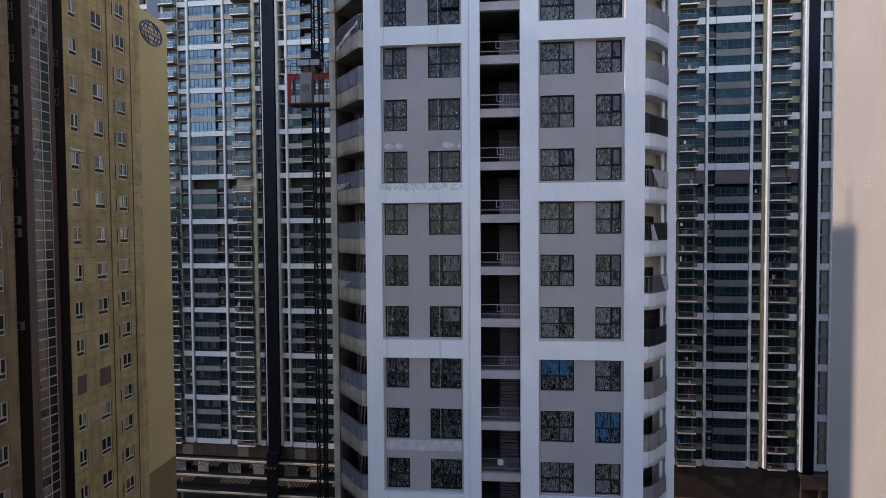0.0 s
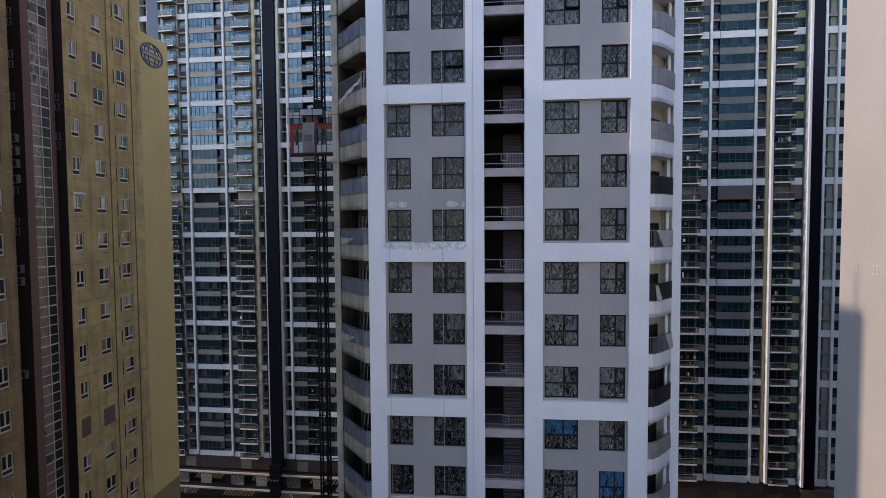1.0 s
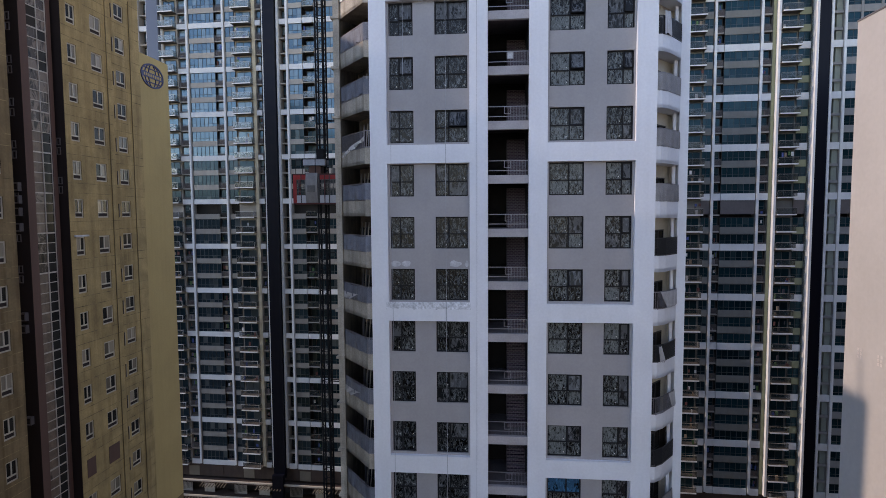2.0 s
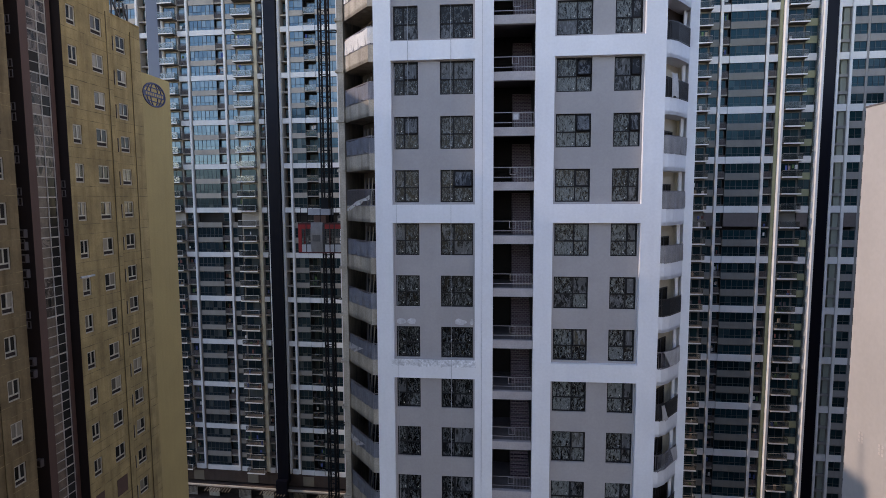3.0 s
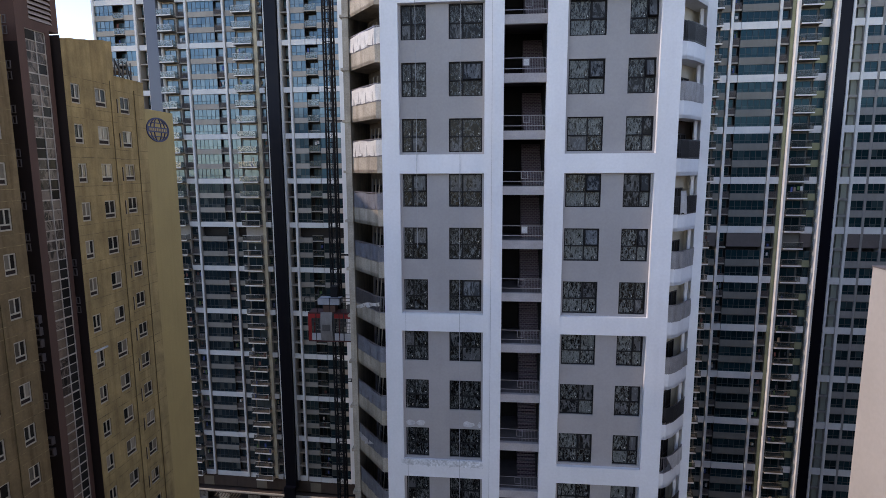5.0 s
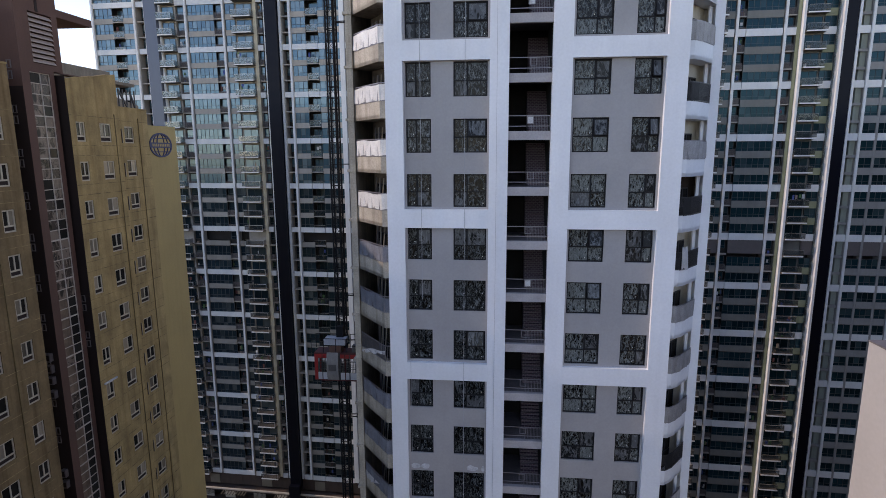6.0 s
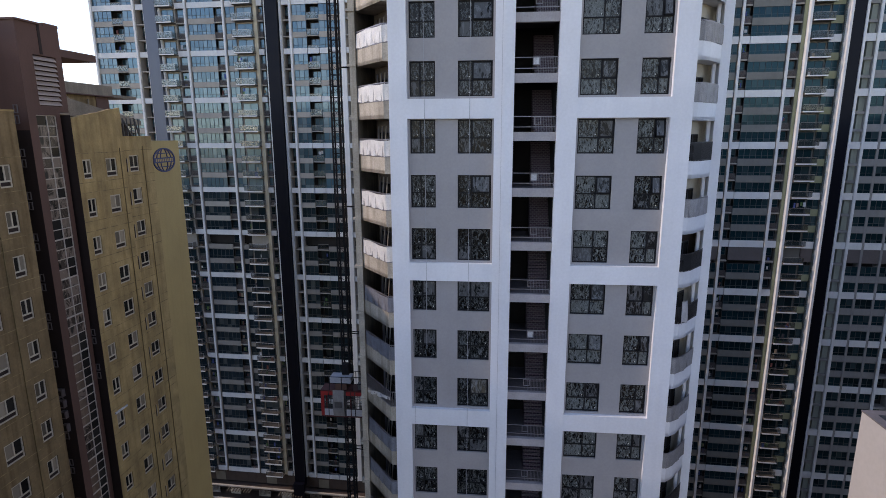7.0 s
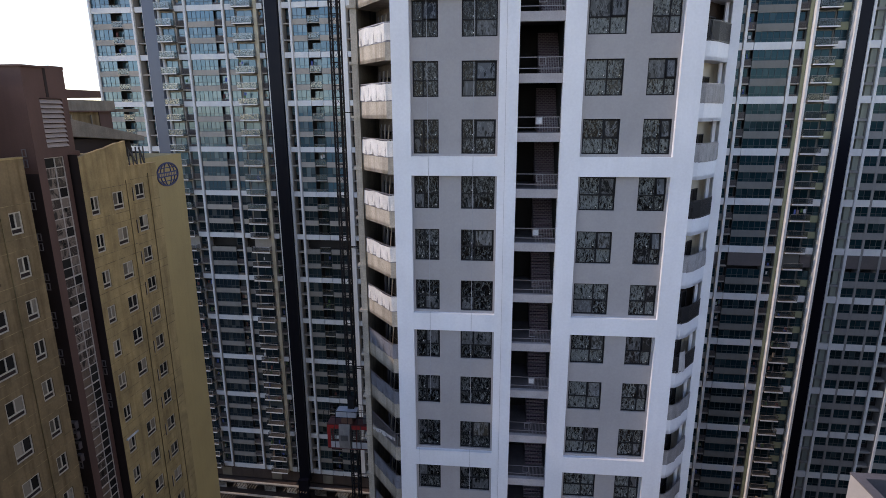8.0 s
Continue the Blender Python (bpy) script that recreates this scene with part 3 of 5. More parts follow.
def draped(path, top, hem, z_top, z_hem, mat, seed):
    """A loose sheet thrown over a rail: top and hem are the stretches of the path that it covers."""
    r = random.Random(seed)
    p = [Vector(q) for q in path]
    lens = [(b - a).length for a, b in zip(p, p[1:])]
    total = sum(lens)

    def spot(f):
        d = max(0.0, min(1.0, f)) * total
        for a, b, ln in zip(p, p[1:], lens):
            if d <= ln + 1e-6:
                w = (b - a).normalized()
                return a.lerp(b, d / ln), Vector((w.y, -w.x))
            d -= ln
        return p[-1], Vector((0, -1))

    nu, nv, ph = 14, 8, r.uniform(0, 6)
    sag = [r.uniform(-0.09, 0.09) for _ in range(nu + 1)]
    front = []
    for j in range(nv + 1):
        v = j / nv
        for i in range(nu + 1):
            u = i / nu
            q, nrm = spot((top[0] * (1 - v) + hem[0] * v) * (1 - u) + (top[1] * (1 - v) + hem[1] * v) * u)
            out = 0.05 + v * (0.04 * math.sin(11 * u + ph) + 0.025 * math.sin(27 * u + 2 * ph)) + 0.03 * v
            o = q + nrm * out
            front.append((o.x, o.y, z_top + (z_hem - z_top) * v + sag[i] * v * v - 0.05 * math.sin(math.pi * u) * (1 - v)))
    n = nu + 1
    N = len(front)
    verts = front + [(x + 0.004, y + 0.014, z) for x, y, z in front]
    faces = []
    for j in range(nv):
        for i in range(nu):
            a, b, c, d = j * n + i, j * n + i + 1, (j + 1) * n + i + 1, (j + 1) * n + i
            faces += [(a, b, c, d), (N + d, N + c, N + b, N + a)]
    rim = [*range(n), *[j * n + nu for j in range(1, nv + 1)], *[nv * n + i for i in range(nu - 1, -1, -1)], *[j * n for j in range(nv - 1, 0, -1)]]
    faces += [(a, b, N + b, N + a) for a, b in zip(rim, rim[1:] + rim[:1])]
    return Boxes().solid(verts, faces, mat)


def railing(path, mat, z1=1.05):
    bx = Boxes()
    p = [Vector(q) for q in path]
    for a, b in zip(p, p[1:]):
        d, ln = (b - a).normalized(), (b - a).length
        n = max(2, int(ln / (0.055 if mat is BLACK_RAIL else 0.11)))
        us = [v for i in range(n + 1) for v in (i * (ln - 0.022) / n, i * (ln - 0.022) / n + 0.022)]
        at = lambda u, o, w, a=a, d=d: (a.x + d.x * u - d.y * o, a.y + d.y * u + d.x * o, w)
        bx.lattice(us, [0.0, 0.03, 0.08, z1 - 0.03, z1 + 0.02], {(2 * i + 1, j) for i in range(n) for j in (0, 2)}, -0.014, 0.014, mat, at)
    return bx


# storey: stretch of the rail at the top and at the hem, height of both
DRAPES = {-4: ((0.12, 0.27), (0.10, 0.34), 2.35, 1.0), -9: ((0.14, 0.97), (0.34, 0.9), 2.02, 1.02), -10: ((0.12, 0.2), (0.16, 0.3), 1.95, 0.95), -11: ((0.5, 0.98), (0.66, 0.96), 2.0, 1.05)}


def balcony_set(path, inner, z_first, count, mat, side_name):
    lp, ip = local(path), local(inner)
    body = Boxes()
    outline = lp + ip[::-1]
    body.strip(lp, 0.18, 0, 0.98, mat)
    body.prism(lp + ip[::-1], 0.0, 0.2, mat)
    body = body.mesh("balcony")
    rail_black = railing(lp, BLACK_RAIL).mesh("railing")
    rail_steel = railing(lp, STEEL).mesh("railing")
    dark = Boxes().strip(ip, 0.2, 0.2, STOREY, CREAM if side_name == "r" else RAW_ROOM)
    # dark sheet of wall where the storey is open and merely unlit
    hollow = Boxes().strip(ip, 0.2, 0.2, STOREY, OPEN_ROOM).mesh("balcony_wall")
    a, b = Vector(ip[0]), Vector(ip[1])
    ux = (b - a).normalized()
    nn = Vector((ux.y, -ux.x))
    wall = dark.mesh("balcony_wall")
    ln = (b - a).length

    def along(s, o):
        q = a + ux * s + nn * o
        return q

    ang = math.degrees(math.atan2(ux.y, ux.x))
    dw = min(1.5, ln * 0.62)
    door = Boxes().lattice([0, 0.06, dw / 2 - 0.05, dw / 2 + 0.05, dw - 0.06, dw], [0, 0.06, 1.1, 1.16, 2.18, 2.25], {(i, j) for i in (1, 3) for j in (1, 3)}, -0.05, 0.01, BLACK_RAIL)
    leaf = Boxes().box(0.06, dw - 0.06, -0.02, -0.005, 0.06, 2.18, GLASS_DARK).mesh("pane")
    prop = [Boxes().bar((0, -0.25, 0), (0.22 * i, -0.12, 2.6), 0.05, CONCRETE if i else STEEL).mesh("prop") for i in (0, 1)]
    door = door.mesh("balcony_door")
    for k in range(-count, 7):
        z = z_first + STOREY * k
        bal = part("balcony", body, tower, (0, 0, z), "raw concrete balcony parapet" if mat is CONCRETE else "white painted balcony parapet")
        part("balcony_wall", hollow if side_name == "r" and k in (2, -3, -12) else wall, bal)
        s = ln * (0.2 if side_name == "l" else 0.12)
        q = along(s, 0.012)
        dd = part("balcony_door", door, bal, (q.x, q.y, 0.2), turn=ang)
        part("pane", leaf, dd)
        if side_name == "l":
            for i in range(4):
                part("prop", prop[i % 2], dd, (0.1 + 0.31 * i, 0, 0), "leaning timber prop" if i % 2 else "steel prop")
        high = z > 79
        cloth, word = (TARP, "white plastic sheet") if high else (MESH_DARK, "dark grey safety sheet")
        if side_name == "l":
            part("railing", rail_steel, bal, (0, 0, 0.96))
            if k in (-9, -11):
                part("torn_sheet", draped(lp, (0.03, 0.6), (0.03, 0.28), 1.42, 0.98, TARP_GREY, k), bal, label="torn white plastic flap")
            if k == -6:
                part("torn_sheet", sheet(lp[:2], 0.55, 0.85, 0.1, TARP, k, 0.9), bal, label="torn white plastic sheet")
            else:
                part("sheet", sheet([(lp[0][0] * 0.94 + lp[1][0] * 0.06, lp[0][1] * 0.94 + lp[1][1] * 0.06), lp[1], lp[2]], 1.03, 1.97, 0.07, cloth, k, loose=0.8), bal, label=word)
        else:
            black = k in (4, 2, -1, -3, -4, -8, -10, -12)
            part("railing", rail_black if black else rail_steel, bal, (0, 0, 0.96), "black metal railing" if black else "steel railing")
            if k in DRAPES:
                part("torn_sheet", draped(lp, *DRAPES[k], TARP_GREY, k), bal, label="loose pale plastic sheet")
            elif not black:
                part("sheet", sheet(lp, 1.0, 2.0, 0.04, MESH_GREY, k, loose=0.6), bal, label="grey safety sheet")


balcony_set(LEFT_PATH, [(-9.3, 37.9), (-7.66, 35.6)], 89.95, 27, CONCRETE, "l")
balcony_set(RIGHT_PATH, [(9.11, 34.95), (10.75, 36.85), (11.15, 36.95)], 89.75, 27, WHITE, "r")
part("corner_pier", Boxes().box(tx(-10.6), tx(-10.2), 2.75, 3.35, 0, TOP_Z - 0.4, CONCRETE), tower, label="stained concrete corner pier")
nub = Boxes().box(tx(-10.74), tx(-10.19), 2.66, 3.2, 0, 0.16, CONCRETE).mesh("slab_edge")
for k in range(-20, 6):
    part("slab_edge", nub, tower, (0, 0, 89.95 + STOREY * k))
part("corner_pier", Boxes().box(tx(11.02), tx(11.56), 2.1, 2.86, 0, TOP_Z - 0.4, WHITE), tower)
part("inner_post", Boxes().box(tx(10.72), tx(10.9), 2.3, 2.5, 0, TOP_Z - 0.4, WHITE), tower)

# unfinished patches on the left panel
patch = Boxes()
r = random.Random(3)
top = [(-6.78 + i * 0.14, 62.44) for i in range(38)]
edge = [(-6.78 + i * 0.14, 62.0 + r.uniform(-0.06, 0.08)) for i in range(37, -1, -1)]
edge = [q for q in reversed(edge)] + top[::-1]
n = len(edge)
patch.solid([(tx(x), y, z) for y in (-0.014, 0.02) for x, z in edge], [tuple(range(n)), tuple(range(2 * n - 1, n - 1, -1))] + [(i, n + i, n + (i + 1) % n, (i + 1) % n) for i in range(n)], SMEAR)
part("plaster_patch", patch, tower, label="smeared unpainted plaster strip")
part("extra_band", Boxes().box(tx(-6.5), tx(-1.75), 0.262, 0.31, 45.85, 46.5, PLASTER), tower)


def blotch(cx, cz, wd, ht, seed):
    r = random.Random(seed)
    n = 14
    out = []
    for i in range(n):
        a = 2 * math.pi * i / n
        q = r.uniform(0.75, 1.1)
        out.append((cx + wd / 2 * math.cos(a) * q, cz + (ht / 2 * math.sin(a) * q if math.sin(a) > 0 else ht / 2 * math.sin(a) * 0.6)))
    bx = Boxes()
    c = [(tx(x), y, z) for y in (0.262, 0.285) for x, z in out]
    f = [tuple(range(n)), tuple(range(2 * n - 1, n - 1, -1))] + [(i, n + i, n + (i + 1) % n, (i + 1) % n) for i in range(n)]
    return bx.solid(c, f, PLASTER)


for i, (cx, wd) in enumerate(((-6.2, 0.6), (-5.55, 0.6), (-2.55, 0.75), (-1.85, 0.25))):
    part("filler_blotch", blotch(cx, 64.72, wd, 0.5, i), tower, label="pale filler blotch")


# ropes of the facade workers
def rope(x, y, z0, z1, w):
    bx = Boxes()
    n = 8
    for i in range(n):
        a, b = i / n, (i + 1) / n
        f = lambda q: 0.03 * math.sin(5 * q + x)
        bx.bar((f(a), 0, (z1 - z0) * a), (f(b), 0, (z1 - z0) * b), w, ROPE)
    lone("rope", bx, (x, y, z0), "thin pale rope hanging down the tower front", "rope", "work ropes")


rope(-5.62, 33.70, 76.0, 110.0, 0.022)
rope(-3.05, 33.70, 46.0, 110.0, 0.022)
rope(-6.35, 33.70, 40.0, 80.0, 0.014)
rope(-1.25, 33.70, 40.0, 100.0, 0.014)

# ---- beige building ----
beige = thing("office_block", (15.9, 27.4, 0), "plain beige rendered block with a flat parapet roof", "building")
for q in ((0, 0.3, -40, 0), (0.3, 30, -0.3, 0), (0.3, 30, -40, -39.7), (29.7, 30, -39.7, -0.3)):
    part("wall", Boxes().box(*q, 0, 76.2, BEIGE), beige)
part("roof", Boxes().box(0.3, 29.7, -39.7, -0.3, 74.6, 74.9, PARAPET_IN), beige)
part("coping", Boxes().box(-0.03, 0.42, -40, 0.03, 76.204, 76.27, PARAPET_IN), beige)
part("coping", Boxes().box(0.42, 30, -0.42, 0.03, 76.204, 76.27, PARAPET_IN), beige)
part("parapet_lining", Boxes().box(0.3, 0.38, -39.7, -0.38, 74.9, 76.2, PARAPET_IN), beige)
part("parapet_lining", Boxes().box(0.38, 29.7, -0.38, -0.3, 74.9, 76.2, PARAPET_IN), beige)
for yy in (-1.05, -2.35):
    mk = Boxes()
    for i in range(3):
        mk.box(-0.012, 0, -0.16, -0.05, i * 0.17, i * 0.17 + 0.11, MARK).box(-0.012, 0, 0.03, 0.14, i * 0.17, i * 0.17 + 0.11, MARK)
    part("wall_mark", mk, beige, (0, yy, 61.3), "small pale painted marks")

# ---- construction hoist ----
mast = thing("hoist_mast", (-12.5, 39.9, 0), "dark steel lattice mast of a construction hoist", "mast")
for i, (dx, dy) in enumerate(((-0.29, -0.29), (0.29, -0.29), (0.29, 0.29), (-0.29, 0.29))):
    part("chord", Boxes().box(dx - 0.05, dx + 0.05, dy - 0.05, dy + 0.05, 0, 112, MAST), mast)
lat = Boxes()
sec = 0.75
for i in range(int(112 / sec)):
    z = i * sec
    for (a, b), (c, d) in (((-0.29, -0.29), (0.29, -0.29)), ((0.29, -0.29), (0.29, 0.29)), ((0.29, 0.29), (-0.29, 0.29)), ((-0.29, 0.29), (-0.29, -0.29))):
        lat.bar((a, b, z), (c, d, z), 0.045, MAST)
        lat.bar((a, b, z), (c, d, z + sec), 0.022, MAST)
part("lattice", lat, mast)
part("rack", Boxes().box(0.2, 0.3, -0.42, -0.34, 0, 112, MAST), mast)
tie = Boxes()
tie.bar((0.3, 0, 0), (1.92, -0.3, 0), 0.06, MAST).bar((0.3, 0.3, 0), (1.92, 0.5, 0), 0.06, MAST).bar((0.9, -0.15, 0), (0.9, 0.4, 0), 0.05, MAST)
tie = tie.mesh("wall_tie")
for i in range(12):
    part("wall_tie", tie, mast, (0, 0, 8 + 9.5 * i))

cage = thing("hoist_cage", (-14.15, 38.3, 68.5), "red and grey wire mesh hoist cage on its mast", "hoist")
W, D, HT = 3.28, 1.15, 2.12
part("floor_frame", Boxes().box(0, W, 0, D, 0, 0.1, RED_DARK), cage, label="dark red floor frame")
part("roof_frame", Boxes().lattice([0, 0.1, W - 0.1, W], [0, 1], set(), 0, 0.1, RED_DARK, lambda u, d, w: (u, w * D, HT - 0.1 + d)), cage, label="dark red roof plate")
for x, y, wd, m in ((0, 0, 0.24, RED), (0, D - 0.1, 0.14, RED), (W - 0.1, 0, 0.1, RED_DARK), (W - 0.1, D - 0.1, 0.1, RED_DARK), (2.22, 0, 0.06, RED_DARK), (1.0, D - 0.1, 0.06, RED_DARK)):
    part("post", Boxes().box(x, x + wd, y, y + 0.1, 0.1, HT - 0.1, m), cage)
for x0, x1 in ((0.24, 0.92), (1.9, W - 0.1)):
    part("kick_plate", Boxes().box(x0, x1, 0.02, 0.05, 0.1, 0.62, HOIST_PALE), cage, label="pale lower panel")
    part("top_plate", Boxes().box(x0, x1, 0.015, 0.06, HT - 0.4, HT - 0.1, RED), cage, label="red upper plate")


def wire(ln, z0, z1):
    """A panel of welded wire: thin uprights and a few cross wires in one piece."""
    n = max(4, int(ln / 0.1))
    us = [v for i in range(n + 1) for v in (i * (ln - 0.022) / n, i * (ln - 0.022) / n + 0.022)]
    ws = [v for i in range(5) for v in (z0 + i * (z1 - z0 - 0.03) / 4, z0 + i * (z1 - z0 - 0.03) / 4 + 0.03)]
    return us, ws, {(2 * i + 1, 2 * k + 1) for i in range(n) for k in range(4)}


for x0, x1, y, z0 in ((0.24, 0.92, 0.03, 0.62), (1.9, W - 0.1, 0.03, 0.62), (0.15, W - 0.1, D - 0.05, 0.1)):
    us, ws, holes = wire(x1 - x0, z0, HT - (0.4 if y < 0.1 else 0.1))
    part("mesh_panel", Boxes().lattice([x0 + u for u in us], ws, holes, y, y + 0.015, HOIST_GREY), cage, label="grey wire mesh panel")
for x in (0.03, W - 0.05):
    us, ws, holes = wire(D - 0.2, 0.1, HT - 0.1)
    part("mesh_panel", Boxes().lattice([0.1 + u for u in us], ws, holes, x, x + 0.015, HOIST_GREY, "x"), cage)
bulge = [(0.02, 0.1)] + [(-0.05 - 0.15 * math.sin(math.pi * i / 8), 0.1 + i * (HT - 0.05) / 8) for i in range(9)] + [(0.02, HT)]
n = len(bulge)
dr = Boxes().solid([(x, y, z) for x in (0.94, 1.78) for y, z in bulge], [tuple(range(n)), tuple(range(2 * n - 1, n - 1, -1))] + [(i, n + i, n + (i + 1) % n, (i + 1) % n) for i in range(n)], HOIST_DOOR)
door_ob = part("door", dr, cage, label="bulging grey sheet door")
part("door_window", Boxes().box(1.08, 1.64, -0.212, -0.2, 0.85, 1.3, HOIST_GREY), door_ob)
part("door_channel", Boxes().box(1.8, 1.9, -0.04, 0.06, 0.1, HT, BLACK_RAIL), cage)
part("stay", Boxes().box(0.55, 0.6, -0.02, 0.02, 0.1, HT - 0.1, BLACK_RAIL), cage)
part("stay", Boxes().box(2.55, 2.61, -0.02, 0.02, 0.1, HT - 0.1, BLACK_RAIL), cage)
for y in (0.02, D - 0.02):
    fence = Boxes()
    for z in (0.55, 1.05):
        fence.bar((-0.2, y, HT + z), (W, y, HT + z), 0.035, MAST)
    for x in (-0.2, 0.7, 1.6, 2.4, W):
        fence.bar((x, y, HT), (x, y, HT + 1.05), 0.035, MAST)
    part("top_fence", fence, cage)
part("drive_cover", Boxes().box(0.72, 2.28, 0.05, 0.95, HT + 0.55, HT + 0.98, HOIST_LID), cage, label="pale blue-grey drive cover")
part("drive", Boxes().box(1.1, 1.95, 0.12, 0.9, HT, HT + 0.55, BROWN), cage)
part("motor", Boxes().box(1.5, 2.0, 0.6, 1.1, HT + 0.98, HT + 1.75, MAST), cage)
part("control_box", Boxes().box(2.75, 3.1, 0.2, 0.6, HT, HT + 0.5, HOIST_GREY), cage)

# ---- ochre hotel ----
hotel = thing("hotel_block", (-33.0, 41.0, 0), "ochre rendered hotel block with brown shafts and white windows", "building")
HB = (-33.0, 41.0)
ROWS_Z = [83.45 + 3.015 * k for k in range(-26, 2)]


def hx(x):
    return x - HB[0]


def hy(y):
    return y - HB[1]


def pierced(x, y0, y1, z1, cols, rows, ht, thick, mat):
    """A wall that faces +x, with a grid of window openings."""
    us = [hy(v) for v in (y0, *[q for c in cols for q in c], y1)]
    ws = [0] + [v for z in rows for v in (z - ht / 2, z + ht / 2)] + [z1]
    holes = {(2 * i + 1, 2 * j + 1) for i in range(len(cols)) for j in range(len(rows))}
    return Boxes().lattice(us, ws, holes, hx(x - thick), hx(x), mat, "x")


def hotel_window(wd, ht):
    t, m = 0.1, ht * 0.24
    fr = Boxes().lattice([0, t, wd / 2 - 0.05, wd / 2 + 0.05, wd - t, wd], [0, t, m, m + 0.11, ht - t, ht],
                         {(1, 1), (2, 1), (3, 1), (1, 3), (3, 3)}, -0.16, -0.06, WHITE_FRAME, "x")
    pn = Boxes().box(-0.13, -0.11, t, wd / 2 - 0.05, ht * 0.24 + 0.11, ht - t, GLASS_DARK).mesh("pane")
    pn2 = Boxes().box(-0.13, -0.11, wd / 2 + 0.05, wd - t, ht * 0.24 + 0.11, ht - t, GLASS_DARK).mesh("pane")
    cur = Boxes().box(-0.13, -0.11, t, wd / 2 - 0.05, ht * 0.24 + 0.11, ht - t, CURTAIN).mesh("pane")
    cur2 = Boxes().box(-0.13, -0.11, wd / 2 + 0.05, wd - t, ht * 0.24 + 0.11, ht - t, CURTAIN).mesh("pane")
    vent = Boxes().box(-0.12, -0.1, t, wd - t, t, ht * 0.24, BROWN_DEEP).mesh("vent")
    return fr.mesh("window"), pn, pn2, cur, cur2, vent


CURTAIN = pane_glass("curtained_pane", (0.24, 0.20, 0.15), 1.3, 0.15, 0.6)
FACES = [  # plane x, y0, y1, top, columns
    (-33.0, 40.85, 46.4, 90.2, [(41.42, 42.36), (43.97, 45.27)]),
    (-34.8, 46.4, 53.0, 88.8, [(49.5, 50.8)]),
    (-33.2, 23.1, 36.15, 90.6, [(31.3, 32.75), (34.28, 35.25)]),
]
for x, y0, y1, top, cols in FACES:
    # near wing takes the darker ochre copy, its shade in the base
    render_mat = OCHRE_SHADED if y0 < 30 else YELLOW
    part("wall", pierced(x, y0, y1, top, cols, ROWS_Z, 1.5, 0.3, render_mat), hotel, label="ochre rendered wall with rain stains")
    far = -41 if y0 < 30 else -50
    body = Boxes().box(hx(far), hx(x - 0.3), hy(y0), hy(y0 + 0.3), 0, top, BROWN if y0 == 40.85 else YELLOW).box(hx(far), hx(x - 0.3), hy(y1 - 0.3), hy(y1), 0, top, YELLOW)
    body.box(hx(far), hx(far + 0.3), hy(y0 + 0.3), hy(y1 - 0.3), 0, top, YELLOW)
    body.box(hx(far + 0.3), hx(x - 0.3), hy(y0 + 0.3), hy(y1 - 0.3), top - 1.2, top - 0.9, ROOF_GREY)
    body.box(hx(x - 1.2), hx(x - 1.0), hy(y0 + 0.3), hy(y1 - 0.3), 0, top - 1.2, DARK_ROOM)
    part("wall", body, hotel)
    if x < -33.1:
        part("coping", Boxes().box(hx(x - 0.36), hx(x + 0.05), hy(y0), hy(y1), top, top + 0.12, YELLOW), hotel)
    joint = Boxes().box(hx(x), hx(x) + 0.008, hy(y0), hy(y1), 0, 0.05, JOINT).mesh("string_course")
    for z in ROWS_Z:
        for dz in (-1.05, 1.18):
            part("string_course", joint, hotel, (0, 0, z + dz))
    for a, b in cols:
        wm, p1, p2, cu, cu2, ve = hotel_window(b - a, 1.5)
        for i, z in enumerate(ROWS_Z):
            win = part("window", wm, hotel, (hx(x), hy(a), z - 0.75))
            part("pane", cu if rnd.random() < 0.45 else p1, win)
            part("pane", cu2 if rnd.random() < 0.35 else p2, win)
            part("vent", ve, win)
part("antenna_pole", Boxes().box(hx(-35.5), hx(-35.38), hy(23.5), hy(23.62), 89.7, 94.0, STEEL), hotel)
slot = Boxes().box(-0.02, 0.012, 0, 0.1, 0, 1.25, BROWN_DEEP).box(0, 0.05, 0.1, 0.15, 0, 1.25, WHITE_FRAME).mesh("slot_vent")
for z in ROWS_Z:
    part("slot_vent", slot, hotel, (hx(-34.8), hy(49.02), z - 0.75), "narrow dark slot vent")
part("window_hood", Boxes().box(0, 0.12, 0, 1.5, 0, 0.14, PLASTER), hotel, (hx(-33.0), hy(41.2), 66.12), "pale patched window hood")
for y, wd in ((41.4, 0.98), (43.95, 1.34)):
    part("shutter", Boxes().box(-0.1, 0.02, 0, wd, 0, 1.5, BROWN), hotel, (hx(-33.0), hy(y), 47.27 - 0.75), "brown closed shutter")
# drain pipes and stained strips
for x, y in ((-33.2, 33.6), (-33.0, 45.75), (-34.8, 51.5), (-34.8, 48.7)):
    part("drain_pipe", Boxes().box(hx(x), hx(x) + 0.06, hy(y), hy(y) + 0.055, 0, 88, PIPE), hotel, label="thin stained down pipe")
# gable with the emblem
gab = Boxes().box(hx(-60), hx(-44.5), hy(54), hy(73.8), 0, 88.22, OCHRE_PLAIN)
part("gable", gab, hotel, label="plain ochre gable wall")
# darker ochre patch on the gable, below 28.1 m
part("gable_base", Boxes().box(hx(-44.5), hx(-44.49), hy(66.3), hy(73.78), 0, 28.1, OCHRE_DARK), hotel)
em = Boxes()
CY, CZ, RY, RZ = 70.2, 85.8, 2.3, 1.46


def oval(t, k=1.0):
    return (hx(-44.46), hy(CY) + RY * k * math.cos(t), CZ + RZ * k * math.sin(t))


